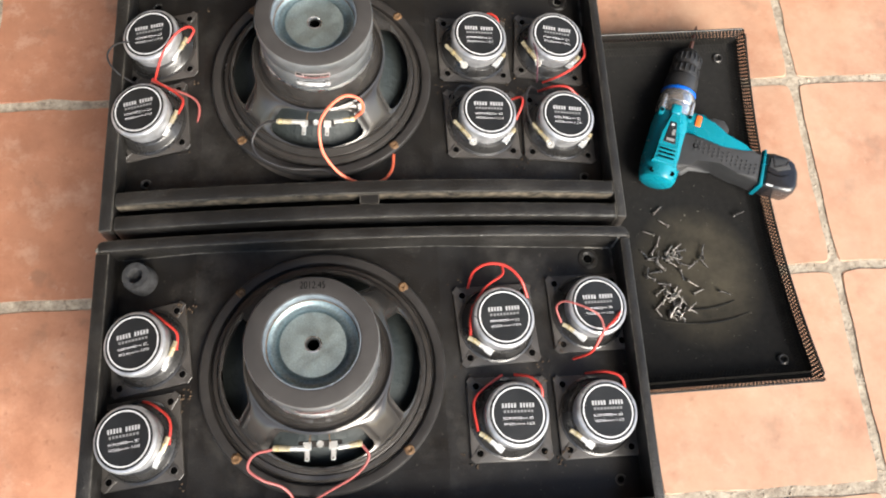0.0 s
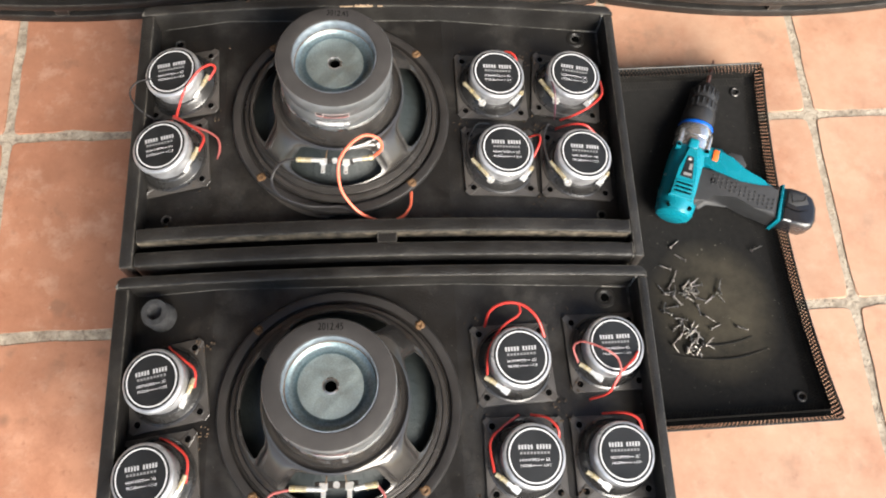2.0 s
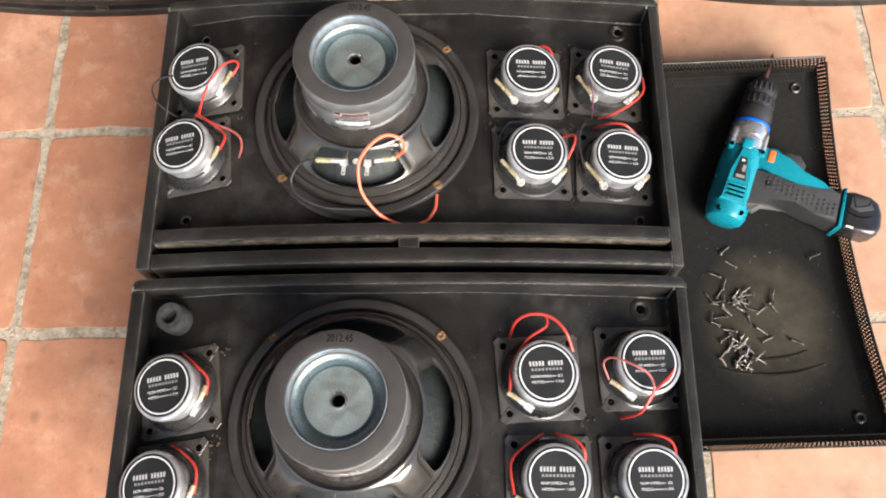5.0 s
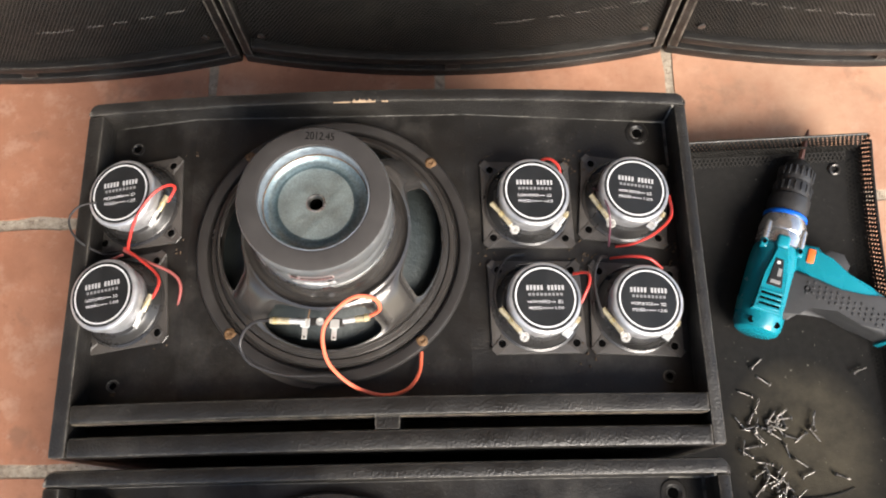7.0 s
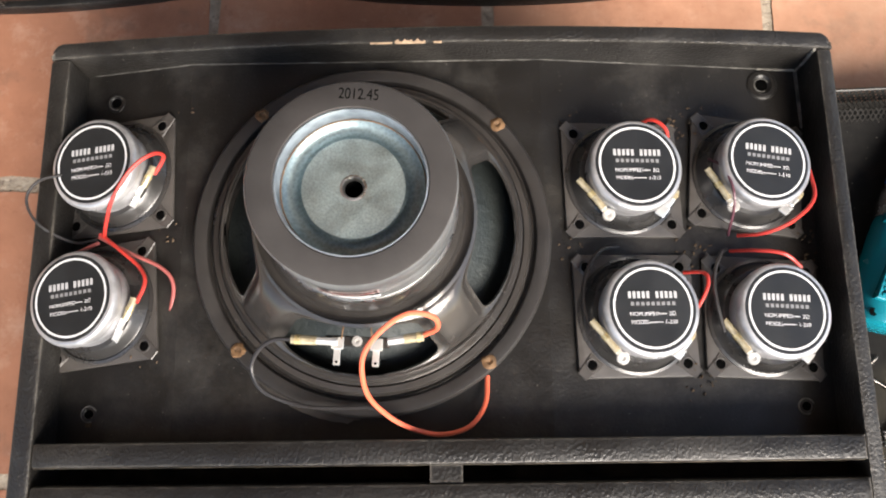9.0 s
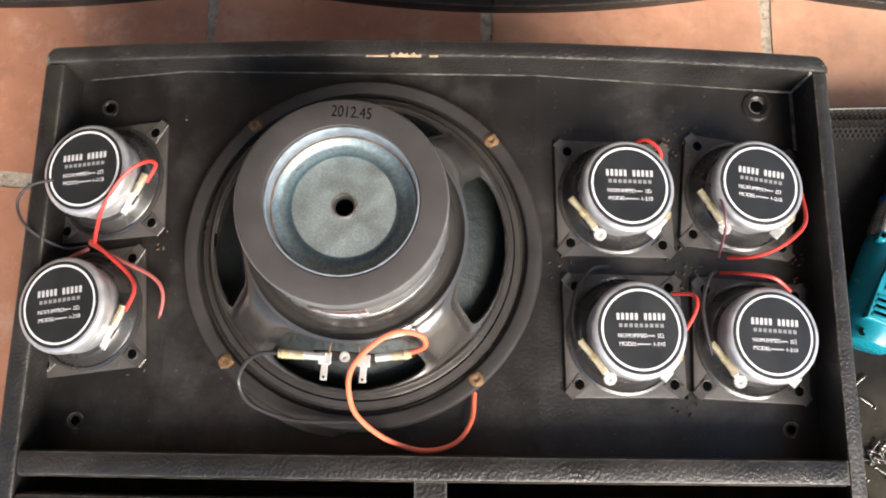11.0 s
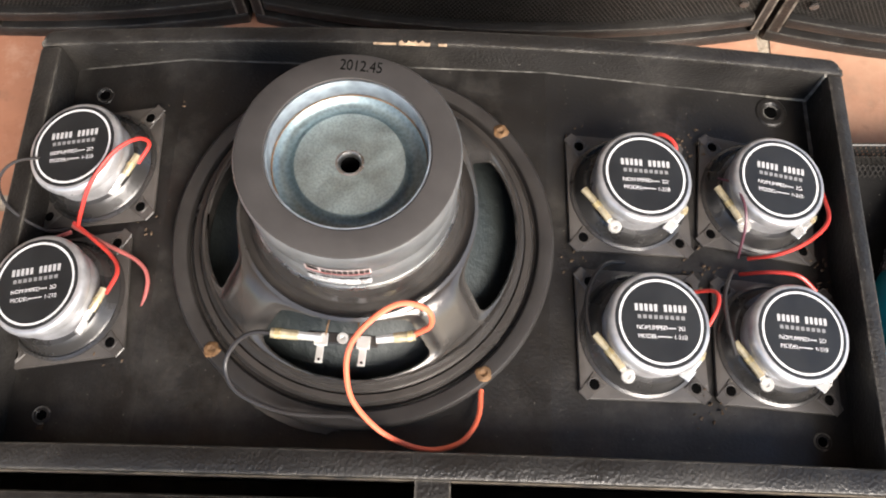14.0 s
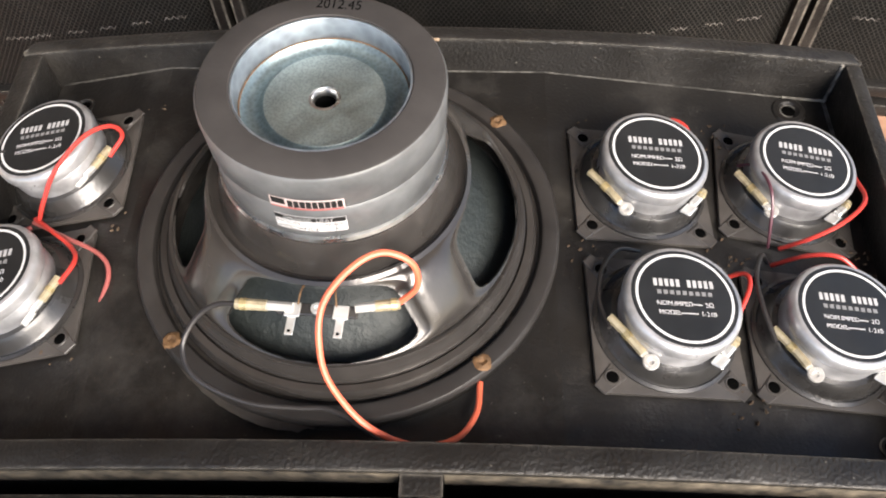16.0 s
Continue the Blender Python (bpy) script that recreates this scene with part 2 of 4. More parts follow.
SEAM = plain("chipped_seam", (0.105, 0.10, 0.09), 0.8, 0.0, 0.85, 110)
SCRAPED = plain("scraped_paint", (0.24, 0.225, 0.195), 0.8, 0.0, 0.8, 140)
RAW = plain("raw_board_edge", (0.115, 0.095, 0.068), 0.9, 0.0, 0.95, 90)
DASH_GREY = plain("pale_grey_dash", (0.22, 0.205, 0.185), 0.9, 0.0, 0.3, 200)
DIRT = plain("brown_dirt", (0.085, 0.056, 0.034), 0.9, 0.0, 0.5, 300)
RUST = plain("rusty_screw", (0.17, 0.092, 0.040), 0.7, 0.2, 0.5, 300, 0.0006)
STEEL_DULL = plain("dull_eyelet", (0.07, 0.066, 0.062), 0.35, 0.7, 0.3, 120)
SCREW = plain("dull_screw", (0.21, 0.195, 0.18), 0.33, 0.8, 0.6, 90)
MESH = plain("black_steel_mesh", (0.024, 0.0225, 0.020), 0.42, 0.0, 0.35, 60, 0.0, 0.35)
HEM = plain("dull_black_mesh", (0.020, 0.0185, 0.0165), 0.75, 0.0, 0.35, 60, 0.0, 0.12)
TEAL = plain("teal_plastic", (0.0, 0.205, 0.270), 0.27, 0.0, 0.10, 25, 0.0002, 0.6)
CHUCK = plain("black_chuck_plastic", (0.024, 0.024, 0.025), 0.42, 0.0, 0.25, 60, 0.0003)
BATTERY = plain("glossy_black_plastic", (0.016, 0.016, 0.018), 0.24, 0.0, 0.2, 40, 0.0, 0.7)
RUBBER = plain("dark_grip_rubber", (0.034, 0.034, 0.035), 0.6, 0.0, 0.2, 40, 0.0006)
CHROME = plain("polished_gear_case", (0.66, 0.66, 0.66), 0.22, 0.85, 0.2, 60)
BLUE = plain("blue_ring", (0.0, 0.10, 0.52), 0.3, 0.0, 0.08, 40)
ORANGE = plain("orange_button", (0.78, 0.15, 0.03), 0.4, 0.0, 0.08, 40)
FOAM = plain("grey_foam", (0.034, 0.034, 0.035), 0.95, 0.0, 0.4, 120, 0.003)
WALL = plain("unseen_wall_grey", (0.26, 0.245, 0.225), 0.9, 0.0, 0.12, 8, 0.001)

# ---- mesh helpers ----


def finish(bm, name, smooth=35.0):
    bmesh.ops.recalc_face_normals(bm, faces=bm.faces)
    me = bpy.data.meshes.new(name)
    if smooth:
        limit = radians(smooth)
        for f in bm.faces:
            f.smooth = True
        for e in bm.edges:
            if len(e.link_faces) != 2 or e.calc_face_angle(3.2) > limit:
                e.smooth = False
    bm.to_mesh(me)
    bm.free()
    return me


def part(name, bm, material, parent, label="", smooth=35.0):
    """One mesh object under a thing or under a part."""
    me = bm if isinstance(bm, bpy.types.Mesh) else finish(bm, name, smooth)
    if not me.materials:
        me.materials.append(material)
    ob = new(name, me)
    ob.parent = parent
    if label:
        ob["label"] = label
    return ob


def thing(name, m, label, category, group="", kind=""):
    ob = new(name)
    ob.empty_display_size = 0.03
    ob.matrix_basis = m
    return tagged(ob, label, category, group, kind)


def box(x0, x1, y0, y1, z0, z1, bevel=0.0, seg=1, bm=None):
    bm = bm or bmesh.new()
    m = Matrix.LocRotScale(((x0 + x1) / 2, (y0 + y1) / 2, (z0 + z1) / 2), None, (x1 - x0, y1 - y0, z1 - z0))
    made = bmesh.ops.create_cube(bm, size=1, matrix=m)["verts"]
    if bevel:
        edges = list({e for v in made for e in v.link_edges})
        bmesh.ops.bevel(bm, geom=edges, offset=bevel, segments=seg, affect="EDGES", profile=0.5)
    return bm


def lathe(profile, seg=64, bm=None, x=0.0, y=0.0, close=False):
    """A turned form round z from (radius, height) pairs."""
    bm = bm or bmesh.new()
    rings = []
    for r, z in profile:
        if r < 1e-6:
            rings.append([bm.verts.new((x, y, z))])
        else:
            rings.append([bm.verts.new((x + r * math.cos(2 * math.pi * k / seg), y + r * math.sin(2 * math.pi * k / seg), z)) for k in range(seg)])
    pairs = list(zip(rings, rings[1:]))
    if close:
        pairs.append((rings[-1], rings[0]))
    for a, b in pairs:
        for k in range(seg):
            j = (k + 1) % seg
            if len(a) == 1 and len(b) > 1:
                bm.faces.new((a[0], b[j], b[k]))
            elif len(b) == 1 and len(a) > 1:
                bm.faces.new((a[k], a[j], b[0]))
            elif len(a) > 1:
                bm.faces.new((a[k], a[j], b[j], b[k]))
    return bm


def smooth_line(points, step=8):
    """A Catmull-Rom line through the points."""
    ps = [Vector(p) for p in points]
    ps = [2 * ps[0] - ps[1], *ps, 2 * ps[-1] - ps[-2]]
    out = []
    for a, b, c, d in zip(ps, ps[1:], ps[2:], ps[3:]):
        for k in range(step):
            t = k / step
            out.append(0.5 * (2 * b + (c - a) * t + (2 * a - 5 * b + 4 * c - d) * t * t + (3 * b - a - 3 * c + d) * t ** 3))
    out.append(ps[-2])
    return out


def tube(points, r, seg=8, step=8, bm=None, smooth=True):
    bm = bm or bmesh.new()
    line = smooth_line(points, step) if smooth else [Vector(p) for p in points]
    side, rings = None, []
    for k, p in enumerate(line):
        way = (line[min(k + 1, len(line) - 1)] - line[max(k - 1, 0)]).normalized()
        if side is None:
            side = way.orthogonal().normalized()
        side = (side - way * side.dot(way)).normalized()
        up = way.cross(side)
        rings.append([bm.verts.new(p + r * (math.cos(2 * math.pi * q / seg) * side + math.sin(2 * math.pi * q / seg) * up)) for q in range(seg)])
    for a, b in zip(rings, rings[1:]):
        for q in range(seg):
            j = (q + 1) % seg
            bm.faces.new((a[q], a[j], b[j], b[q]))
    bm.faces.new(rings[0][::-1])
    bm.faces.new(rings[-1])
    return bm


def prism(outline, z0, z1, bevel=0.0, seg=2, bm=None):
    """An outline in x and y, raised from z0 to z1, with rounded edges."""
    bm = bm or bmesh.new()
    low = [bm.verts.new((x, y, z0)) for x, y in outline]
    top = [bm.verts.new((x, y, z1)) for x, y in outline]
    n = len(outline)
    bm.faces.new(low[::-1])
    bm.faces.new(top)
    for k in range(n):
        j = (k + 1) % n
        bm.faces.new((low[k], low[j], top[j], top[k]))
    if bevel:
        edges = [e for v in (*low, *top) for e in v.link_edges if abs(e.verts[0].co.z - e.verts[1].co.z) < 1e-6]
        bmesh.ops.bevel(bm, geom=list(set(edges)), offset=bevel, segments=seg, affect="EDGES", profile=0.5)
    return bm


LETTERS = {}


def lettering(text, size, align="LEFT"):
    """A mesh of words in the built-in font."""
    key = (text, size, align)
    if key not in LETTERS:
        curve = bpy.data.curves.new("lettering", "FONT")
        curve.body, curve.size, curve.align_x, curve.align_y = text, size, align, "CENTER"
        curve.extrude = 0.00004
        ob = new("lettering", curve)
        bpy.context.view_layer.update()
        LETTERS[key] = bpy.data.meshes.new_from_object(ob.evaluated_get(bpy.context.evaluated_depsgraph_get()))
        bpy.data.objects.remove(ob)
        bpy.data.curves.remove(curve)
    return LETTERS[key].copy()


def bars(x0, x1, y, height, count, gap, thick=0.0001, z=0.0):
    """Plain bars in a row, for writing that is not spelled out."""
    bm = bmesh.new()
    w = (x1 - x0) / count
    for k in range(count):
        box(x0 + k * w, x0 + (k + 1) * w - gap, y - height / 2, y + height / 2, z, z + thick, bm=bm)
    return bm


# ---- floor ----
PITCH, TILE_TURN = 0.3205, 3.8
floor = thing("floor", pose(0, 0, 0, 0, 0, TILE_TURN), "terracotta tiled floor with wide rough mortar joints", "floor", kind="structure")
part("mortar_bed", box(-150, 150, -150, 150, -0.08, -0.0020), MORTAR, floor, "uneven grey mortar")


# ---- unseen ceiling and walls, added to shape the daylight ----
ceiling = part("ceiling", box(-3.0, 1.9, -0.9, 2.3, 2.70, 2.85), WALL, None)
tagged(ceiling, "unseen grey ceiling added to block light from above", "ceiling", kind="structure")
back = part("wall_north", box(-3.0, 1.9, 2.10, 2.25, 0.0, 2.698), WALL, None)
tagged(back, "unseen grey wall added behind the loudspeakers to block light", "wall", kind="structure")
side = part("wall_west", box(-3.0, -2.85, -0.9, 2.098, 0.0, 2.698), WALL, None)
tagged(side, "unseen grey wall added on the west to block light", "wall", kind="structure")


# ---- loudspeaker cabinets ----
U0, U1, V0, V1 = -0.242, 0.342, -0.187, 0.152
MID = (U0 + U1) / 2


def rim(u):
    return 0.3236 - (u - MID) ** 2 / 4.4 - 0.021 * u


def face(u):
    if u > 0.125:
        return 0.2909 - 0.150 * (u - 0.125)
    if u < -0.138:
        return 0.2964 - 0.20 * (-0.138 - u)
    return 0.2935 - 0.021 * u


def strip(u0, u1, v0, v1, low, top, n=20, bevel=0.0, stops=()):
    """A bar along u whose upper side follows top(u)."""
    bm = bmesh.new()
    us = sorted({u0, u1, *[u0 + (u1 - u0) * k / n for k in range(n + 1)], *[s for s in stops if u0 < s < u1]})
    rows = []
    for u in us:
        b = low(u) if callable(low) else low
        va, vb = (v(u) if callable(v) else v for v in (v0, v1))
        rows.append([bm.verts.new(p) for p in ((u, va, b), (u, vb, b), (u, vb, top(u)), (u, va, top(u)))])
    for a, b in zip(rows, rows[1:]):
        for k in range(4):
            j = (k + 1) % 4
            bm.faces.new((a[k], a[j], b[j], b[k]))
    bm.faces.new(rows[0][::-1])
    bm.faces.new(rows[-1])
    if bevel:
        bmesh.ops.recalc_face_normals(bm, faces=bm.faces)
        edges = [e for e in bm.edges if len(e.link_faces) == 2 and e.calc_face_angle(0) > 1.0]
        bmesh.ops.bevel(bm, geom=edges, offset=bevel, segments=2, affect="EDGES", profile=0.5)
    return bm


def rounded(u):
    """The outer face of a top panel, drawn in at its two corners."""
    q = max(0.0, 1 - min(u - U0, U1 - u) / 0.009)
    return V1 - 0.009 * (1 - math.sqrt(max(0.0, 1 - q * q)))


def splinters(u):
    return 0.1390 + 0.0011 * math.sin(410 * u) ** 2 + 0.0016 * max(0.0, math.sin(1300 * u + 0.6)) * max(0.0, math.sin(105 * u - 1.4))


def annulus(r0, r1, z, thick, seg=64):
    return lathe([(r0, z), (r1, z), (r1, z + thick), (r0, z + thick)], seg, close=True)


def bolt_hole(u, v, k, parent):
    z = face(u)
    boss = part("bolt_boss", lathe([(k * 0.0125, z - 0.003), (k * 0.0122, z + 0.0014 * k), (k * 0.0108, z + 0.0026 * k), (k * 0.0078, z + 0.0028 * k), (0.0062 * k, z + 0.0016 * k), (0.0048, z + 0.0008), (0.0044, z - 0.004)], 28, None, u, v), BAFFLE, parent)
    # flat black disc paints the dark of a hole on the closed baffle
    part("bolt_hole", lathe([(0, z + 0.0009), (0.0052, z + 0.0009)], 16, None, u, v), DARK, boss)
    part("hole_rim", tube([(u + 0.0056 * math.cos(a * math.pi / 8), v + 0.0056 * math.sin(a * math.pi / 8), z + 0.0013) for a in range(1, 14)], 0.0006, 6, 1, smooth=False), SEAM, boss, "scraped rim")


def open_cabinet(m, label, chips):
    c = thing("loudspeaker_cabinet", m, label, "loudspeaker", "loudspeakers on the tiled floor")
    ends = [e + q * d for e, q in ((U0, 1), (U1, -1)) for d in (0.0003, 0.001, 0.002, 0.0035, 0.005, 0.007, 0.009)]
    part("top_panel", strip(U0, U1, V1 - 0.0135, rounded, 0.0, rim, 24, 0.0030, ends), PAINT, c)
    part("side_panel", strip(U0, U0 + 0.016, V0, V1 - 0.0137, 0.0, rim, 2, 0.0030), PAINT, c)
    part("side_panel", strip(U1 - 0.012, U1, V0, V1 - 0.0137, 0.0, rim, 2, 0.0030), PAINT, c)
    part("inner_rail", strip(U0 + 0.0165, U1 - 0.0125, -0.158, -0.142, 0.22, rim, 24, 0.002), PAINT, c)
    part("outer_rail", strip(U0 + 0.0165, U1 - 0.0125, V0, -0.1695, 0.001, rim, 24, 0.0035), PAINT, c)
    part("slot_divider", strip(0.041, 0.062, -0.1694, -0.1581, 0.23, lambda u: rim(u) - 0.0025, 2), PAINT, c)
    part("slot_floor", strip(U0 + 0.0165, U1 - 0.0125, -0.1694, -0.1581, 0.22, lambda u: 0.270, 2), SLOT, c)
    part("baffle", strip(U0 + 0.0162, U1 - 0.0122, -0.1418, V1 - 0.0137, lambda u: face(u) - 0.015, face, 8, 0.0, (-0.138, 0.125)), BAFFLE, c, smooth=5)
    part("paint_seam", strip(U0 + 0.020, U1 - 0.016, 0.1377, 0.1384, lambda u: face(u) - 0.001, lambda u: face(u) + 0.0007, 24, 0.0, (-0.138, 0.125)), SEAM, c)
    for u0, u1 in ((U0 + 0.018, 0.0405), (0.0625, U1 - 0.014)):
        part("slot_edge", strip(u0, u1, -0.1586, -0.1582, lambda u: rim(u) - 0.016, lambda u: rim(u) - 0.0015, 16), RAW, c, "bare board edge inside the slot")
    part("back_panel", box(U0 + 0.017, U1 - 0.013, V0 + 0.018, V1 - 0.014, 0.001, 0.016), PAINT, c)
    for u0, u1, v0, v1 in chips:
        part("bare_wood_chip", strip(u0, u1, v0, splinters if v1 is None else v1, lambda u: rim(u) - 0.002, lambda u: rim(u) + 0.0003, 40), WOOD, c, "bare splintered wood")
    for u, v, k in ((-0.200, 0.113, 0.6), (0.299, 0.124, 1.0), (-0.201, -0.122, 0.5), (0.307, -0.122, 0.5)):
        bolt_hole(u, v, k, c)
    # brown scuff low on the baffle, pale scraped strips in the upper corners
    part("brown_scuff", strip(-0.2035, -0.1985, -0.131, -0.124, lambda u: face(u) - 0.001, lambda u: face(u) + 0.0006, 3), DIRT, c)
    part("scraped_corner", strip(U1 - 0.0150, U1 - 0.0123, 0.090, V1 - 0.0136, lambda u: face(u) - 0.001, lambda u: face(u) + 0.0008, 2), SEAM, c)
    z0, z1 = face(U1 - 0.013), rim(U1 - 0.013)
    part("scraped_corner", tube([(U1 - 0.0128, V1 - 0.0140, z1 - 0.002), (U1 - 0.0130, V1 - 0.0142, z0 + 0.012), (U1 - 0.0135, V1 - 0.0142, z0 + 0.001)], 0.0013, 6, 3), SCRAPED, c, "pale scraped paint")
    part("scraped_corner", tube([(U1 - 0.0140, V1 - 0.0140, z0 + 0.0012), (U1 - 0.0300, V1 - 0.0142, face(U1 - 0.03) + 0.0008), (U1 - 0.0450, V1 - 0.0140, face(U1 - 0.045) + 0.0004)], 0.0010, 6, 4), SCRAPED, c, "pale scraped paint")
    return c


TURN = 3.3
POSE_A = pose(0, 0, 0, 0, 0, TURN)
POSE_B = pose(0.0195, -0.3485, 0, 0, 0, TURN)
cabinet_a = open_cabinet(POSE_A, "black textured loudspeaker cabinet lying on its back, front open", ((0.018, 0.040, 0.1384, None), (0.000, 0.016, 0.1385, 0.1389), (0.046, 0.052, 0.1385, 0.1391)))
cabinet_b = open_cabinet(POSE_B, "black loudspeaker cabinet lying open with a foam plug in one corner", ())

# ---- woofers ----


def make_basket():
    """A pressed basket: rims turned, and four arms between rounded windows."""
    bm = bmesh.new()
    r0, r1, z0, z1 = 0.0735, 0.1012, 0.0610, 0.0272
    outer = [(0.1160, 0.0055), (0.1128, 0.0048), (0.1118, 0.0112), (0.1104, 0.0138), (0.1084, 0.0142), (0.1070, 0.0118), (0.1060, 0.0110), (0.1050, 0.0180), (0.1036, 0.0208), (0.1020, 0.0228), (r1, z1)]
    inner = [(r0, z0), (0.0715, 0.0625), (0.0695, 0.0595), (0.0668, 0.0590), (0.0652, 0.0640), (0.0640, 0.0730), (0.0605, 0.0805), (0.0560, 0.0815)]
    lathe(outer, 96, bm)
    neck = lathe(inner, 96)
    cols = (-1.0, -0.88, -0.72, -0.62, -0.3, 0.0, 0.3, 0.62, 0.72, 0.88, 1.0)
    qs = [0.5 - 0.5 * math.cos(math.pi * k / 22) for k in range(23)]
    arms = bmesh.new()
    mid = 45
    rows = []
    for q in qs:
        half = (29 + 5 * q) * max(0.0, 1 - abs(2 * q - 1) ** 7) ** 0.5
        r, z = r0 + (r1 - r0) * q, z0 + (z1 - z0) * q
        row = []
        for c in cols:
            a = radians(mid + c * (45 - half))
            lift = 0.0024 * min(1, max(0, (0.80 - abs(c)) / 0.14)) * (1 - abs(2 * q - 1) ** 4)
            row.append(arms.verts.new(((r + lift) * math.cos(a), (r + lift) * math.sin(a), z + lift)))
        rows.append(row)
    for a, b in zip(rows, rows[1:]):
        for k in range(len(cols) - 1):
            arms.faces.new((a[k], a[k + 1], b[k + 1], b[k]))
    return bm, neck, arms


def rough_plug(x, y, z, seed):
    """A small rusted screw head, uneven in outline and height."""
    rnd = random.Random(seed)
    bm = lathe([(0.0052, z + 0.0001), (0.0044, z + 0.0010), (0.0026, z + 0.0014), (0.0013, z + 0.0006), (0, z + 0.0004)], 12, None, x, y)
    for v in bm.verts:
        k = 1 + rnd.uniform(-0.22, 0.18)
        v.co.x, v.co.y = x + (v.co.x - x) * k, y + (v.co.y - y) * k
        v.co.z += rnd.uniform(-0.0002, 0.0004)
    return bm


def make_woofer(m, label):
    w = thing("woofer", m, label, "woofer", "woofers")
    part("gasket", annulus(0.104, 0.1270, -0.0035, 0.0085), BAFFLE, w)
    part("flange", lathe([(0.1158, 0.0052), (0.1266, 0.0050), (0.1277, 0.0072), (0.1272, 0.0100), (0.1258, 0.0114), (0.1186, 0.0120), (0.1172, 0.0112), (0.1160, 0.0082)], 96, close=True), FLANGE, w, "flat grey-black clamping ring")
    rim_ring, neck, arm = make_basket()
    basket = part("basket", rim_ring, BASKET, w, "black enamelled pressed steel basket with open windows", 50)
    pieces = [basket, part("neck", neck, BASKET, basket, "", 50)]
    arm = finish(arm, "arm", 50)
    for k in range(4):
        ob = part("arm", arm, BASKET, basket)
        ob.matrix_basis = pose(0, 0, 0, 0, 0, 90 * k)
        pieces.append(ob)
    for ob in pieces:
        solid = ob.modifiers.new("thickness", "SOLIDIFY")
        solid.thickness, solid.offset = 0.0016, -1
    part("cone", lathe([(0.030, 0.060), (0.045, 0.054), (0.062, 0.040), (0.080, 0.023), (0.094, 0.009), (0.104, 0.003)], 64), CONE, w, "dark paper cone")
    part("spider", lathe([(0.050, 0.052), (0.054, 0.056), (0.058, 0.051), (0.062, 0.055), (0.070, 0.052)], 48), CONE, w)
    part("pole_plate", lathe([(0.030, 0.0816), (0.0605, 0.0816), (0.0612, 0.0830), (0.0605, 0.0850), (0.030, 0.0850)], 96), STEEL, w)
    part("lower_magnet", lathe([(0.030, 0.0852), (0.0588, 0.0852), (0.0600, 0.0870), (0.0600, 0.1075), (0.0590, 0.1090), (0.030, 0.1090)], 96), FERRITE_SIDE, w)
    part("upper_magnet", lathe([(0.0440, 0.1092), (0.0596, 0.1092), (0.0606, 0.1106), (0.0612, 0.1315), (0.0603, 0.1330)], 96), FERRITE_SIDE, w)
    part("magnet_face", lathe([(0.0603, 0.13302), (0.0594, 0.1336), (0.0451, 0.1336), (0.0444, 0.1329)], 96), FERRITE, w, "matt dark ferrite ring")
    part("shield_wall", lathe([(0.0443, 0.1100), (0.0443, 0.1326), (0.0434, 0.1328), (0.0430, 0.1320), (0.0430, 0.1190)], 96), SHIELD, w)
    part("yoke_groove", lathe([(0.0430, 0.1196), (0.0420, 0.1180), (0.0400, 0.1162), (0.0375, 0.1152), (0.0350, 0.1153), (0.0330, 0.1164), (0.0316, 0.1182), (0.0306, 0.1194)], 96), GROOVE, w, "teal-grey dished zinc groove")
    part("yoke_plate", lathe([(0.0306, 0.1194), (0.0302, 0.1199), (0.0290, 0.1201), (0.0080, 0.1200)], 96), YOKE, w, "speckled zinc plate")
    part("rust_line", tube([(0.0424 * math.cos(2 * math.pi * k / 64), 0.0424 * math.sin(2 * math.pi * k / 64), 0.1196) for k in range(65)], 0.0004, 5, 1, smooth=False), RUST, w)
    part("vent_rim", lathe([(0.0082, 0.1199), (0.0066, 0.1203), (0.0056, 0.1186), (0.0055, 0.1162)], 40), STEEL, w)
    # vent lined near-black, its inner shade put into the colour
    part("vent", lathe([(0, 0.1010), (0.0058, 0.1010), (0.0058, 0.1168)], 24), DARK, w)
    for k in range(4):
        a = radians(45 + 90 * k)
        x, y = 0.1268 * math.cos(a), 0.1268 * math.sin(a)
        part("rusty_screw", rough_plug(x * 0.962, y * 0.962, 0.0117, k), RUST, w, "rust-brown screw")
    # terminals over the near window
    strip_ob = part("terminal_strip", box(-0.021, 0.021, -0.0845, -0.0775, 0.0485, 0.0505, 0.0006), BASKET, w)
    part("rivet", lathe([(0.0034, 0.0506), (0.0034, 0.0518), (0.0015, 0.0518), (0.0013, 0.0508), (0, 0.0508)], 16, None, 0, -0.081), TIN, strip_ob)
    for s in (-1, 1):
        lug = bmesh.new()
        box(s * 0.0125 - 0.004, s * 0.0125 + 0.004, -0.0865, -0.0785, 0.0508, 0.0520, 0.0004, bm=lug)
        box(s * 0.0125 - 0.0022, s * 0.0125 + 0.0022, -0.0965, -0.0860, 0.0500, 0.0508, 0.0002, bm=lug)
        part("terminal_lug", lug, TIN, strip_ob)
        # black disc paints the shade in the lug's eye
        part("lug_eye", lathe([(0.0009, 0.0511), (0, 0.0511)], 10, None, s * 0.0125, -0.0945), DARK, strip_ob)
        part("lead", tube([(s * 0.010, -0.080, 0.0525), (s * 0.009, -0.074, 0.056), (s * 0.008, -0.066, 0.052)], 0.0005, 5, 4), RUST, strip_ob)
    # date print and stickers
    stamp = part("date_print", lettering("2012.45", 0.0098, "CENTER"), STAMP, w)
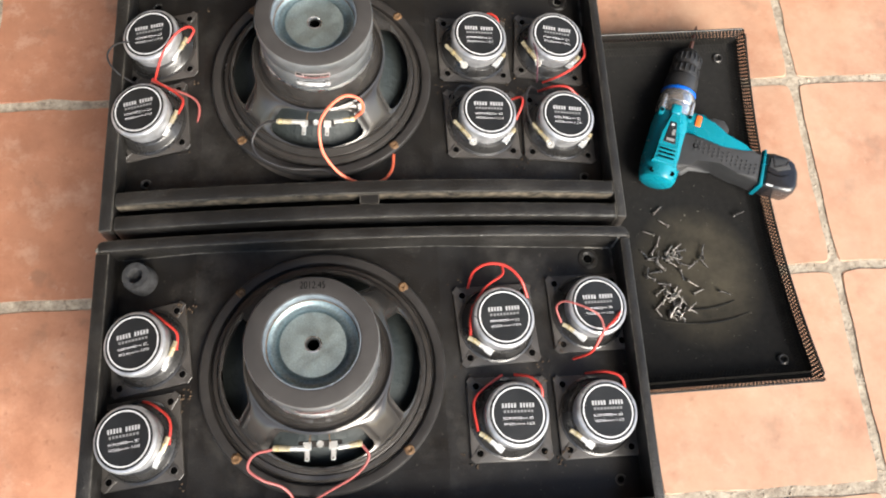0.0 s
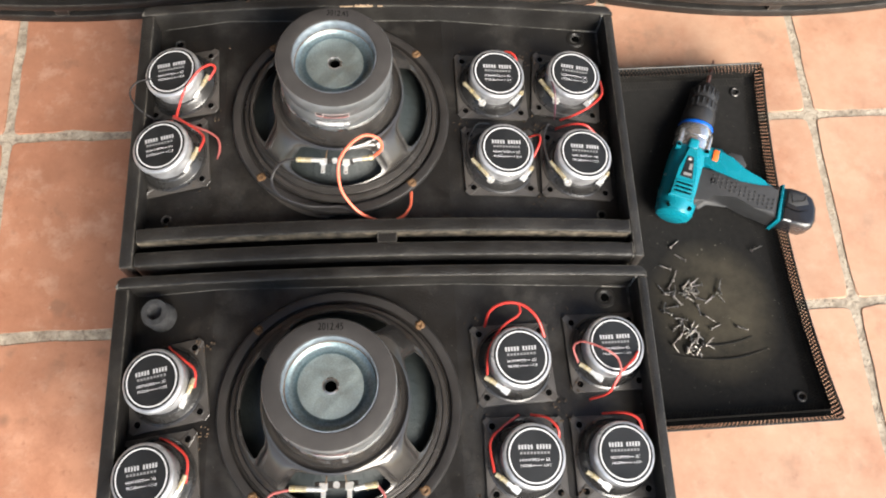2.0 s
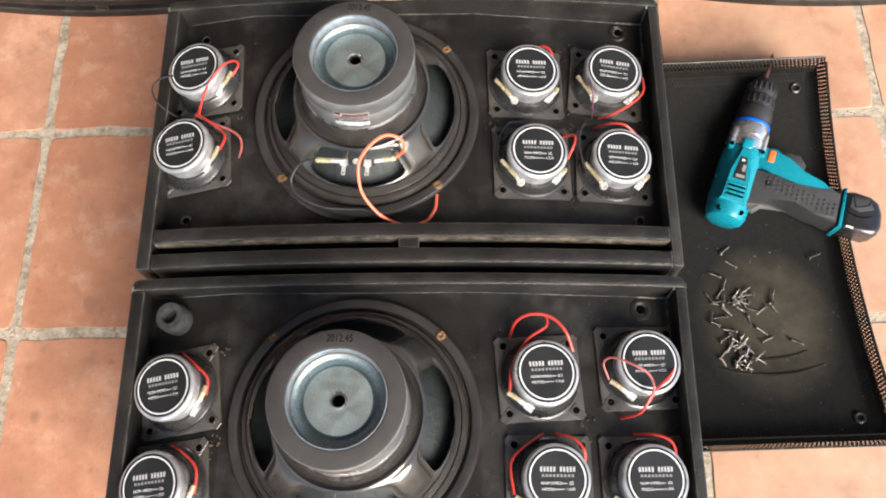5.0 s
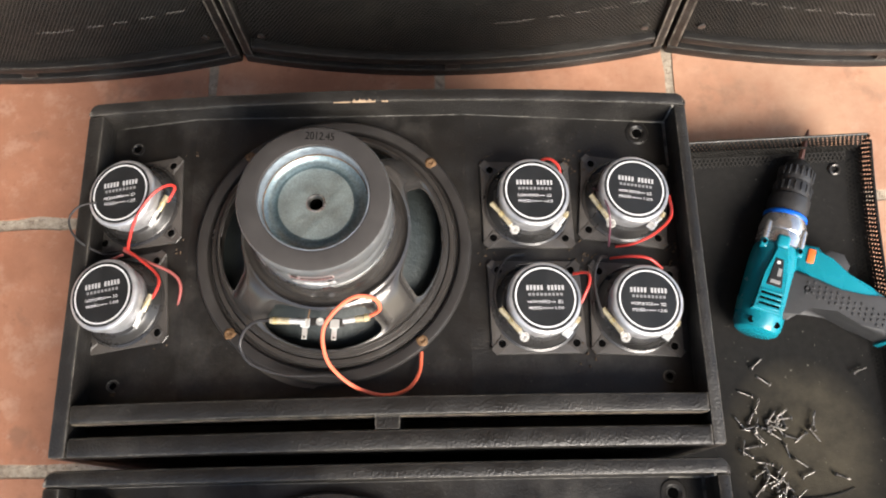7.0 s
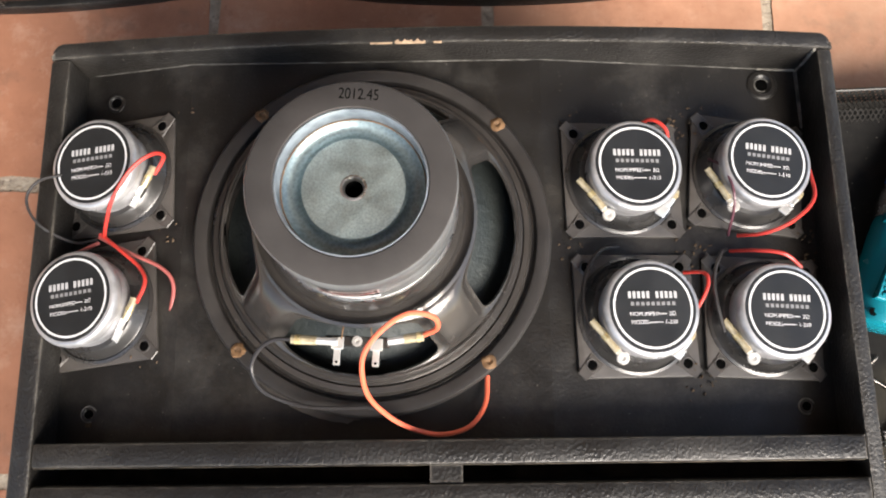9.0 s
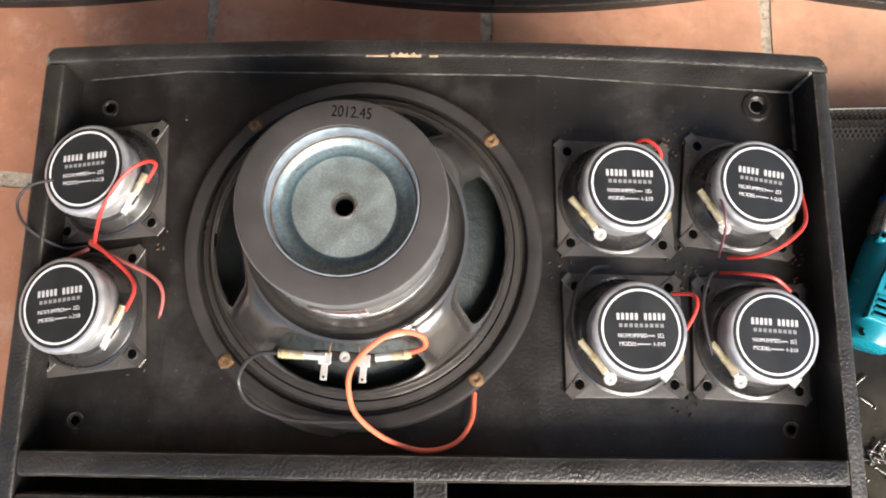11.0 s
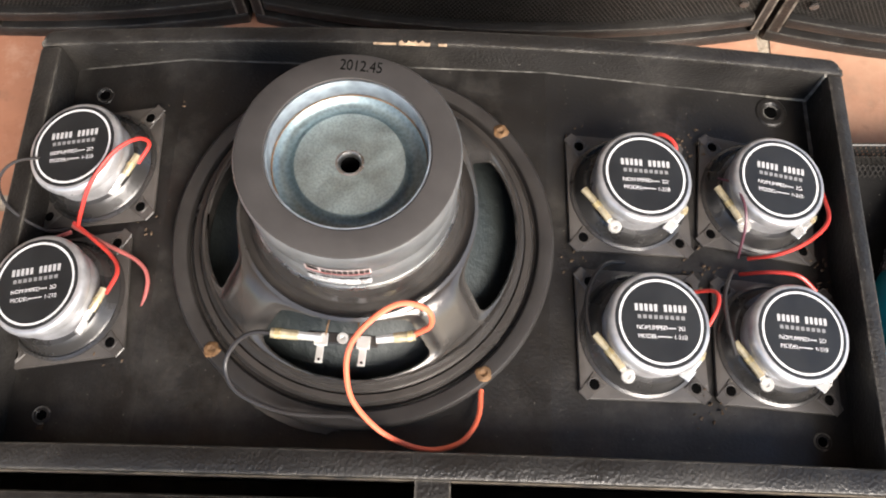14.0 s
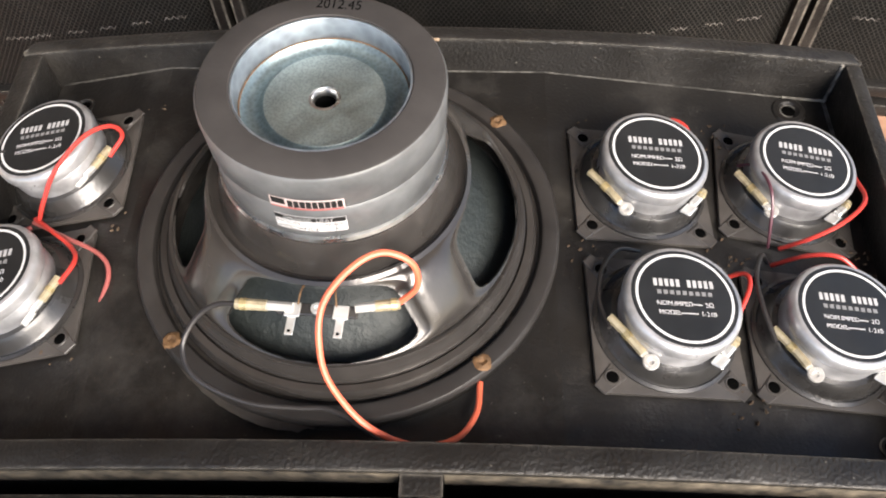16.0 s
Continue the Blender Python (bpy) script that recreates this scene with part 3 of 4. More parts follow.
    stamp.matrix_basis = pose(0.001, 0.0523, 0.13365, 0, 0, -1) @ Matrix.Diagonal((0.76, 1.0, 1.0, 1.0))

    def on_side(r, z, deg):
        a = radians(deg)
        return Matrix.Translation((r * math.cos(a), r * math.sin(a), z)) @ pose(0, 0, 0, 0, 0, deg + 90) @ pose(0, 0, 0, 90, 0, 0)

    def wrapped(x0, x1, y0, y1, r, z, deg, lift):
        bm = bmesh.new()
        n = 10
        rows = []
        for k in range(n + 1):
            s = x0 + (x1 - x0) * k / n
            a = radians(deg) + s / r
            rows.append([bm.verts.new(((r + lift) * math.cos(a), (r + lift) * math.sin(a), z + h)) for h in (y0, y1)])
        for p, q in zip(rows, rows[1:]):
            bm.faces.new((p[0], q[0], q[1], p[1]))
        return bm

    def words(text, size, x, y, r, z, deg, lift, material, name):
        me = lettering(text, size, "LEFT")
        for v in me.vertices:
            s, h = v.co.x + x, v.co.y + y
            a = radians(deg) + s / r
            v.co = ((r + lift) * math.cos(a), (r + lift) * math.sin(a), z + h)
        return part(name, me, material, w)

    sticker = part("brand_sticker", wrapped(-0.015, 0.0205, -0.0040, 0.0036, 0.0612, 0.1150, 268, 0.0003), STICKER, w, "small pale red maker's sticker with black marks")
    for k in range(9):
        part("brand_bar", wrapped(-0.0060 + 0.0029 * k, -0.0035 + 0.0029 * k, -0.0024, 0.0027, 0.0612, 0.1150, 268, 0.0005), PRINT_BLACK, sticker)
    part("brand_mark", wrapped(-0.0140, -0.0072, -0.0012, 0.0033, 0.0612, 0.1150, 268, 0.0005), PRINT_BLACK, sticker)
    part("brand_mark", wrapped(-0.0145, 0.0200, -0.0038, -0.0027, 0.0612, 0.1150, 268, 0.0005), PRINT_RED, sticker)
    part("rating_label", wrapped(-0.0175, 0.0175, -0.0058, 0.0058, 0.0600, 0.0975, 270, 0.0003), LABEL_WHITE, w, "white rating label")
    part("rating_header", wrapped(-0.0173, 0.0173, 0.0020, 0.0056, 0.0600, 0.0975, 270, 0.0005), PRINT_BLACK, w)
    words("SPEAKER  UNIT", 0.0036, -0.013, 0.0038, 0.0600, 0.0975, 270, 0.0007, LABEL_WHITE, "rating_text")
    words("MODEL", 0.0038, -0.0168, 0.0000, 0.0600, 0.0975, 270, 0.0006, PRINT_BLACK, "rating_text")
    words("W-800", 0.0038, 0.0060, 0.0000, 0.0600, 0.0975, 270, 0.0006, PRINT_BLACK, "rating_text")
    words("IMPEDANCE", 0.0038, -0.0168, -0.0038, 0.0600, 0.0975, 270, 0.0006, PRINT_BLACK, "rating_text")
    words("8Ω", 0.0038, 0.0110, -0.0038, 0.0600, 0.0975, 270, 0.0006, PRINT_BLACK, "rating_text")
    return w


woofer_a = make_woofer(pose(0, 0, 0.2935, 0, 1.0, 0), "woofer set magnet upwards in its hole, black basket, grey magnet")
woofer_b = copy_thing(woofer_a, POSE_B @ pose(-0.0015, 0.0025, 0.2935, -1.2, 0.4, 0))

lip = bmesh.new()
rng = random.Random(3)
rows = []
for k in range(25):
    a = radians(228 + 1.75 * k)
    out = 0.1270 + 0.0050 * min(1.0, k / 15) ** 0.8 * (1.0 if k < 23 else 0.45) + rng.uniform(-0.0004, 0.0004)
    rows.append([lip.verts.new((r * math.cos(a), r * math.sin(a), z)) for r, z in ((0.1230, 0.0034), (0.1270, 0.0050), (out, 0.0056 + 0.002 * (k > 19)), (0.1250, -0.0010))])
for a, b in zip(rows, rows[1:]):
    for k in range(4):
        lip.faces.new((a[k], a[(k + 1) % 4], b[(k + 1) % 4], b[k]))
part("torn_gasket_lip", lip, GASKET, woofer_a, "loose torn gasket edge")

# ---- tweeters ----


TOP = 0.0389


def make_tweeter():
    t = thing("tweeter", pose(0, 0, 0), "small tweeter with square dark plate and zinc cup", "tweeter", "tweeters set in the cabinets")
    out = []
    for sx, sy in ((1, 1), (-1, 1), (-1, -1), (1, -1)):
        a, b = (0.0440, 0.0385) if sx * sy > 0 else (0.0385, 0.0440)
        out += [(sx * a, sy * b), (sx * b, sy * a)]
    plate = part("plate", prism(out, 0.0, 0.0035, 0.0012, 2), PLATE, t)
    for sx, sy in ((1, 1), (-1, 1), (-1, -1), (1, -1)):
        d = Vector((sx, sy)).normalized()
        n = Vector((-d.y, d.x))
        tab = [d * 0.0432 - n * 0.0062, d * 0.0600 - n * 0.0040, d * 0.0600 + n * 0.0040, d * 0.0432 + n * 0.0062]
        part("corner_tab", prism([(p.x, p.y) for p in tab if p.length < 1], 0.0030, 0.0042, 0.0005, 1), PLATE, plate)
        hole = d * 0.0490
        # black disc paints the dark inside a screw hole
        part("screw_hole", lathe([(0.0036, 0.0043), (0.0030, 0.0045), (0, 0.0045)], 14, None, hole.x, hole.y), DARK, plate)
        part("hole_lip", lathe([(0.0036, 0.0040), (0.0036, 0.0046), (0.0044, 0.0048), (0.0049, 0.0040)], 16, None, hole.x, hole.y), PLATE, plate)
    part("frame_ring", lathe([(0.0425, 0.0034), (0.0425, 0.0048), (0.0405, 0.0058), (0.0395, 0.0050), (0.0382, 0.0066), (0.0365, 0.0125), (0.0345, 0.0150), (0.0300, 0.0152)], 56), FRAME, t, "glossy black frame")
    cup = part("cup", lathe([(0.0290, 0.0150), (0.0312, 0.0152), (0.0314, 0.0172), (0.0317, 0.0262), (0.0313, 0.0272), (0.0330, 0.0286), (0.0337, 0.0312), (0.0337, 0.0345), (0.0332, 0.0364), (0.0322, 0.0380), (0.0308, 0.0386), (0.0296, 0.0386)], 64), CUP, t, "grey zinc magnet cup")
    label = part("label", lathe([(0.0302, TOP - 0.0004), (0.0298, TOP), (0, TOP)], 56), LABEL_BLACK, t, "round black label with white ring and writing")
    part("ring", annulus(0.0263, 0.0277, TOP, 0.0001, 64), LABEL_WHITE, label)
    letter = finish(box(-0.00100, 0.00100, -0.0023, 0.0023, 0, 0.0001), "letter", 0)
    sign = finish(box(-0.00115, 0.00115, -0.00125, 0.00125, 0, 0.0001), "sign", 0)
    for k in range(11):
        if k != 5:
            part("brand_bar", letter, PRINT_SOFT, label).matrix_basis = pose(-0.0158 + 0.0032 * k, 0.0088, TOP)
    for k in range(9):
        part("script_bar", sign, PRINT_GREY, label).matrix_basis = pose(-0.0142 + 0.0036 * k, 0.0028, TOP)
    part("rule", bars(0.0042, 0.0092, -0.0042, 0.0005, 1, 0.0, z=TOP), LABEL_WHITE, label)
    part("rule", bars(-0.0035, 0.0060, -0.0098, 0.0005, 1, 0.0, z=TOP), LABEL_WHITE, label)
    for text, x, y in (("NOM.IMPED", -0.0165, -0.0042), ("2Ω", 0.0108, -0.0042), ("MODEL", -0.0160, -0.0098), ("1-210", 0.0075, -0.0098)):
        part("print", lettering(text, 0.0038), LABEL_WHITE, label).matrix_basis = pose(x, y, TOP)
    return t


def contacts(t, spots):
    """Push-on contacts at the foot of the cup: angle, turn, sleeve length, and whether the tag is a round eyelet."""
    for deg, turn, long, eyelet in spots:
        a = radians(deg)
        lug = bmesh.new()
        if eyelet:
            lathe([(0.0044, -0.0008), (0.0046, 0.0004), (0.0040, 0.0012), (0.0018, 0.0012), (0.0014, 0.0002), (0, 0.0002)], 18, lug)
            box(0.0030, 0.0075, -0.0022, 0.0022, -0.0006, 0.0006, 0.0004, bm=lug)
        else:
            box(-0.0045, 0.0045, -0.0036, 0.0036, -0.0007, 0.0006, 0.0005, bm=lug)
            box(0.0040, 0.0130, -0.0026, 0.0026, -0.0004, 0.0022, 0.0010, bm=lug)
        c = part("contact", lug, TIN, t, "bright tinned contact")
        c.matrix_basis = pose(0.0362 * math.cos(a), 0.0362 * math.sin(a), 0.0205, 0, 0, deg + 90 + turn) @ pose(0, 0, 0, -18, 0, 0)
        if long:
            x = 0.0060 if eyelet else 0.0120
            part("sleeve", tube([(x, 0, 0.0006), (x + long * 0.5, 0.0, 0.0010), (x + long, 0.001, 0.0010)], 0.0026, 8, 3), SLEEVE, c, "clear sleeved brass crimp")
            part("crimp_band", tube([(x + long * 0.40, 0.0001, 0.0010), (x + long * 0.55, 0.0002, 0.0010)], 0.0029, 8, 1), BRASS, c)


BASE = make_tweeter()
SPOTS = [
    (POSE_A, -0.190, 0.052, 3, ((-49, 16, 0.016, False),)),
    (POSE_A, -0.197, -0.045, 6, ((-49, 16, 0.016, False),)),
    (POSE_A, 0.182, 0.043, 1, ((241, 155, 0.027, True), (-52, 10, 0.006, False))),
    (POSE_A, 0.278, 0.049, -6, ((241, 155, 0.027, True), (-52, 10, 0.006, False))),
    (POSE_A, 0.186, -0.058, 1, ((241, 155, 0.027, True), (-52, 10, 0.006, False))),
    (POSE_A, 0.280, -0.059, -2, ((241, 155, 0.027, True), (-52, 10, 0.006, False))),
    (POSE_B, -0.184, 0.035, 8, ((-49, 16, 0.016, False),)),
    (POSE_B, -0.187, -0.060, 6, ((-49, 16, 0.016, False),)),
    (POSE_B, 0.185, 0.047, 4, ((241, 168, 0.014, False),)),
    (POSE_B, 0.2905, 0.060, 3, ((241, 168, 0.014, False),)),
    (POSE_B, 0.191, -0.055, 0, ((241, 168, 0.014, False),)),
    (POSE_B, 0.287, -0.0545, 1, ((241, 168, 0.014, False),)),
]


def seat(m, u, v, turn):
    lean = math.degrees(math.atan(0.150)) if u > 0.125 else -math.degrees(math.atan(0.20))
    return m @ pose(u, v, face(u) + 0.0005, 0, lean, 0) @ pose(0, 0, 0, 0, 0, turn) @ Matrix.Diagonal((1.0, 1.0, 0.94, 1.0))


for m, u, v, turn, spots in SPOTS:
    contacts(copy_thing(BASE, seat(m, u, v, turn)), spots)
for ob in (*BASE.children_recursive, BASE):
    bpy.data.objects.remove(ob)

# ---- dirt crumbs on the baffles ----
rng = random.Random(21)
crumbs = bmesh.new()
for m, u, v, turn, spots in SPOTS:
    for k in range(6):
        cu, cv = u + rng.choice((-1, 1)) * rng.uniform(0.036, 0.048), v + rng.choice((-1, 1)) * rng.uniform(0.036, 0.050)
        if not (U0 + 0.02 < cu < U1 - 0.016 and -0.135 < cv < 0.132):
            continue
        for q in range(rng.randrange(2, 6)):
            p = m @ Vector((cu + rng.gauss(0, 0.0045), cv + rng.gauss(0, 0.0045), face(cu) + 0.0012 + (0.0035 if abs(cu - u) < 0.044 and abs(cv - v) < 0.044 else 0)))
            bmesh.ops.create_icosphere(crumbs, subdivisions=1, radius=rng.uniform(0.0004, 0.0012), matrix=Matrix.Translation(p) @ pose(0, 0, 0, rng.uniform(0, 90), 0, rng.uniform(0, 90)) @ Matrix.Diagonal((1.6, 1.0, 0.7, 1)))
dirt = part("dirt_crumbs", crumbs, DIRT, None, "", 0)
tagged(dirt, "brown rust and dirt crumbs round the tweeter plates", "dirt", kind="stuff")

# ---- foam plug ----
plug = part("foam_plug", lathe([(0.0165, 0.0), (0.0160, 0.018), (0.0145, 0.0225), (0.0085, 0.0225), (0.0070, 0.014), (0, 0.013)], 28), FOAM, None)
plug.matrix_basis = POSE_B @ pose(-0.196, 0.112, face(-0.196), 0, -8, 0)
tagged(plug, "dark grey hollow foam plug stuck on the baffle", "foam plug")

# ---- standing cabinets behind ----
K_TURN = 2.7
KW, KH, KD = 0.584, 0.340, 0.30


def k_front(u):
    return -0.030 * (1 - (2 * u / KW) ** 2)


def standing_cabinet(m, label, flip):
    """Origin at the middle of the front's foot; the front bulges towards -y."""
    c = thing("loudspeaker_cabinet", m, label, "loudspeaker", "loudspeakers on the tiled floor")

    def slab(z0, z1, deep, u0=-KW / 2, u1=KW / 2, setback=0.0, bevel=0.003):
        bm = bmesh.new()
        n = 24
        rows = []
        for k in range(n + 1):
            u = u0 + (u1 - u0) * k / n
            f = k_front(u) + setback
            rows.append([bm.verts.new(p) for p in ((u, f, z0), (u, deep, z0), (u, deep, z1), (u, f, z1))])
        for a, b in zip(rows, rows[1:]):
            for k in range(4):
                j = (k + 1) % 4
                bm.faces.new((a[k], a[j], b[j], b[k]))
        bm.faces.new(rows[0][::-1])
        bm.faces.new(rows[-1])
        if bevel:
            bmesh.ops.recalc_face_normals(bm, faces=bm.faces)
            edges = [e for e in bm.edges if len(e.link_faces) == 2 and e.calc_face_angle(0) > 1.0]
            bmesh.ops.bevel(bm, geom=edges, offset=bevel, segments=2, affect="EDGES", profile=0.5)
        return bm

    part("bottom_rail", slab(0.0, 0.0175, KD), PAINT, c)
    part("inner_rail", slab(0.029, 0.0445, 0.06, -KW / 2 + 0.0145, KW / 2 - 0.0145), PAINT, c)
    # near-black back: the slot's shade is in its colour
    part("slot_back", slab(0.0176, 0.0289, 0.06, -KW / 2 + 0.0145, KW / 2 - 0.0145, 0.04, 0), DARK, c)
    part("slot_divider", slab(0.0176, 0.0289, 0.05, -0.0105, 0.0105, 0.002, 0), PAINT, c)
    part("top_panel", slab(KH - 0.0135, KH, KD), PAINT, c)
    for s in (-1, 1):
        u0, u1 = sorted((s * KW / 2, s * (KW / 2 - 0.014)))
        part("side_panel", slab(0.0177, KH - 0.0137, KD, u0, u1), PAINT, c)
    part("grille_cloth", slab(0.0447, KH - 0.0137, 0.05, -KW / 2 + 0.0145, KW / 2 - 0.0145, 0.012, 0), CLOTH, c)
    part("back_panel", box(-KW / 2 + 0.015, KW / 2 - 0.015, KD - 0.016, KD - 0.001, 0.018, KH - 0.014), PAINT, c)
    part("grille", expanded(-KW / 2 + 0.0145, KW / 2 - 0.0145, 0.0450, KH - 0.0140, lambda u, v: (u, k_front(u) + 0.0075, v)), MESH, c, "black expanded steel mesh", 0)
    # pale zigzag dashes laid in a slightly rising row on the mesh
    for k, wide in enumerate((0.034, 0.016, 0.020, 0.018, 0.020, 0.024)):
        u = flip * (0.055 + 0.034 * k)
        z = 0.114 + 0.0024 * k
        u0, u1 = sorted((u, u + flip * wide))
        part("dust_streak", expanded(u0, u1, z, z + 0.0046, lambda u, v: (u, k_front(u) + 0.0071, v), 0.0062, 0.0044, 0.0009), DASH_GREY, c, "short pale dashes along the mesh", 0)
    for s in (-1, 1):
        part("grille_screw", lathe([(0.0055, 0.0), (0.0052, 0.0016), (0.0025, 0.0022), (0, 0.0016)], 14), BASKET, c).matrix_basis = pose(s * 0.257, k_front(0.257) + 0.0068, 0.066, 90, 0, 0)
    return c


def expanded(u0, u1, v0, v1, place, long=0.0050, wide=0.0036, wire=0.0014):
    """Expanded metal: zigzag wires in rows that touch at their turns."""
    nu, nv = int((u1 - u0) / (long / 2)), int((v1 - v0) / wide)
    verts, faces = [], []
    for j in range(nv):
        start = len(verts)
        for i in range(nu + 1):
            u = u0 + (u1 - u0) * i / nu
            v = v0 + (j + 0.5) * (v1 - v0) / nv + (wide * 0.5 if (i + j) % 2 else -wide * 0.5) * 0.86
            verts.append(place(u, v - wire * 0.5))
            verts.append(place(u, v + wire * 0.5))
        for i in range(nu):
            a = start + 2 * i
            faces.append((a, a + 2, a + 3, a + 1))
    me = bpy.data.meshes.new("mesh")
    me.from_pydata(verts, [], faces)
    return me


k_mid = Vector((0.094, 0.3845))
k_way = Vector((math.cos(radians(K_TURN)), math.sin(radians(K_TURN))))
for k, (step, label) in enumerate(((-1, "black loudspeaker cabinet standing upright with dusty mesh grille"), (0, "black upright loudspeaker cabinet with curved mesh front"), (1, "black upright loudspeaker cabinet with scuffed lower rail"))):
    p = k_mid + k_way * step * (KW + 0.006)
    standing_cabinet(pose(p.x, p.y, 0, 0, 0, K_TURN), label, -1 if step == 1 else 1)

# ---- loose grille on the floor ----
GW, GL, GH, FLARE = 0.316, 0.542, 0.022, 0.40


def g_rise(y):
    return 0.003 + 0.040 * (2 * y / GL) ** 2


GRILLE = pose(0.4870, -0.044, 0, 0, 0, 4.8)
loose = thing("loose_grille", GRILLE, "black curved mesh grille lying hollow side up on the tiles", "speaker grille")
cloth = bmesh.new()
rows = []
for k in range(33):
    y = -GL / 2 - 0.0005 + (GL + 0.001) * k / 32
    rows.append([cloth.verts.new((x, y, g_rise(y) + dz)) for x, dz in ((-GW / 2 - 0.0005, 0), (GW / 2 + 0.0005, 0), (GW / 2 + 0.0005, 0.003), (-GW / 2 - 0.0005, 0.003))])
for a, b in zip(rows, rows[1:]):
    for k in range(4):
        cloth.faces.new((a[k], a[(k + 1) % 4], b[(k + 1) % 4], b[k]))
cloth.faces.new(rows[0][::-1])
cloth.faces.new(rows[-1])
part("lining_cloth", cloth, LINING, loose, "black lining, dusty in the middle")
for s in (-1, 1):
    part("mesh_edge", expanded(-GL / 2, GL / 2, 0.0, GH, lambda y, v, s=s: (s * GW / 2 + s * v * FLARE, y * (1 + 2 * v * FLARE / GL), g_rise(y) + 0.001 + v * 0.85), 0.0054, 0.0040, 0.0046), HEM, loose, "", 0)
    part("mesh_edge", expanded(-GW / 2, GW / 2, 0.0, GH, lambda x, v, s=s: (x * (1 + 2 * v * FLARE / GW), s * GL / 2 + s * v * FLARE, g_rise(GL / 2) + 0.001 + v * 0.85), 0.0054, 0.0040, 0.0050 if s > 0 else 0.0042), HEM, loose, "", 0)
    # hem folded inwards: a second wall and a ragged strip on the lining
    part("mesh_fold", expanded(-GL / 2 + 0.005, GL / 2 - 0.005, 0.0, GH - 0.003, lambda y, v, s=s: (s * (GW / 2 - 0.0055), y + 0.002, g_rise(y) + 0.002 + v), 0.0054, 0.0038, 0.0034), HEM, loose, "", 0)
    part("mesh_fold", expanded(-GW / 2 + 0.005, GW / 2 - 0.005, 0.0, GH - 0.003, lambda x, v, s=s: (x + 0.002, s * (GL / 2 - 0.0055), g_rise(GL / 2) + 0.002 + v), 0.0054, 0.0038, 0.0034), HEM, loose, "", 0)
    part("mesh_hem", expanded(-GL / 2 + 0.018, GL / 2 - 0.018, 0.0, 0.012, lambda y, v, s=s: (s * (GW / 2 - 0.0065 - v), y, g_rise(y) + 0.0072 - v * 0.30), 0.0054, 0.0038, 0.0020), HEM, loose, "", 0)
    part("mesh_hem", expanded(-GW / 2 + 0.018, GW / 2 - 0.018, 0.0, 0.012, lambda x, v, s=s: (x, s * (GL / 2 - 0.0065 - v), g_rise(GL / 2 - 0.0065 - v) + 0.0072 - v * 0.30), 0.0054, 0.0038, 0.0020), HEM, loose, "", 0)
    wire = [(s * GW / 2 + s * GH * FLARE, -GL / 2 + GL * k / 16, g_rise(-GL / 2 + GL * k / 16) + GH * 0.85 + 0.001) for k in range(17)]
    part("rim_wire", tube(wire, 0.0015, 6, 1, smooth=False), MESH, loose)
    part("rim_wire", tube([(-GW / 2 - 0.006, s * GL / 2 + s * GH * FLARE, g_rise(GL / 2) + GH * 0.85 + 0.001), (GW / 2 + 0.006, s * GL / 2 + s * GH * FLARE, g_rise(GL / 2) + GH * 0.85 + 0.001)], 0.0015, 6, 1, smooth=False), MESH, loose)
    for q in (-1, 1):
        part("corner_boss", lathe([(0.0080, 0), (0.0076, 0.003), (0.0060, 0.0040), (0.0045, 0.0034), (0.0040, 0.0003)], 20), STEEL_DULL, loose, "steel eyelet").matrix_basis = pose(s * 0.125, q * 0.243, g_rise(0.243) + 0.0028, q * 10, 0, 0)

for y0, half, bow in ((-0.158, 0.052, 0.010), (-0.180, 0.070, 0.012)):
    fold = []
    for k in range(13):
        q = k / 6 - 1
        y = y0 + bow * q * q
        fold.append((0.030 + half * q, y, g_rise(y) + 0.0022 + 0.0010 * (1 - q * q)))
    part("lining_fold", tube(fold, 0.0016, 6, 1, smooth=False), CLOTH, loose)

# ---- drill ----
DRILL = pose(0.493, 0.054, 0.043, 0, -3.5, 72.5)
drill = thing("cordless_drill", DRILL, "teal and black cordless drill lying on its side on the grille", "drill")


def turned(profile, seg=40):
    """A turned form round the drill's own length: (length, radius) pairs."""
    bm = lathe([(r, x) for x, r in profile], seg)
    bmesh.ops.transform(bm, matrix=pose(0, 0, 0, 0, 90, 0), verts=bm.verts)
    return bm


body = part("motor_housing", turned([(-0.068, 0), (-0.068, 0.019), (-0.0645, 0.0250), (-0.057, 0.0280), (-0.030, 0.0298), (0.020, 0.0296), (0.038, 0.0285), (0.043, 0.0270), (0.043, 0)]), TEAL, drill, "teal plastic housing")
deck = part("deck", prism([(-0.046, -0.017), (-0.046, 0.019), (0.000, 0.0145), (0.037, 0.0085), (0.037, -0.0065), (0.000, -0.0120)], 0.0225, 0.0318, 0.0022, 3), TEAL, body)
for k in range(4):
    part("vent_rib", box(-0.042 + 0.0066 * k, -0.0385 + 0.0066 * k, -0.0125, 0.0140, 0.0300, 0.0334, 0.0011, 2), TEAL, body)
# black bars between the ribs paint the shade of the vent grooves
for k in range(3):
    part("vent_slot", box(-0.0383 + 0.0066 * k, -0.0356 + 0.0066 * k, -0.0115, 0.0130, 0.0300, 0.0321), DARK, body)
badge = part("badge", prism([(-0.013, -0.0085), (-0.013, 0.0100), (0.022, 0.0065), (0.022, -0.0030)], 0.0312, 0.0328, 0.0006, 1), LABEL_BLACK, body, "small black badge with grey marks")
part("badge_bars", box(-0.010, -0.0055, -0.0055, 0.0065, 0.0328, 0.0330), PRINT_GREY, badge)
part("badge_bars", box(0.000, 0.010, -0.0040, 0.0005, 0.0328, 0.0330), PRINT_GREY, badge)
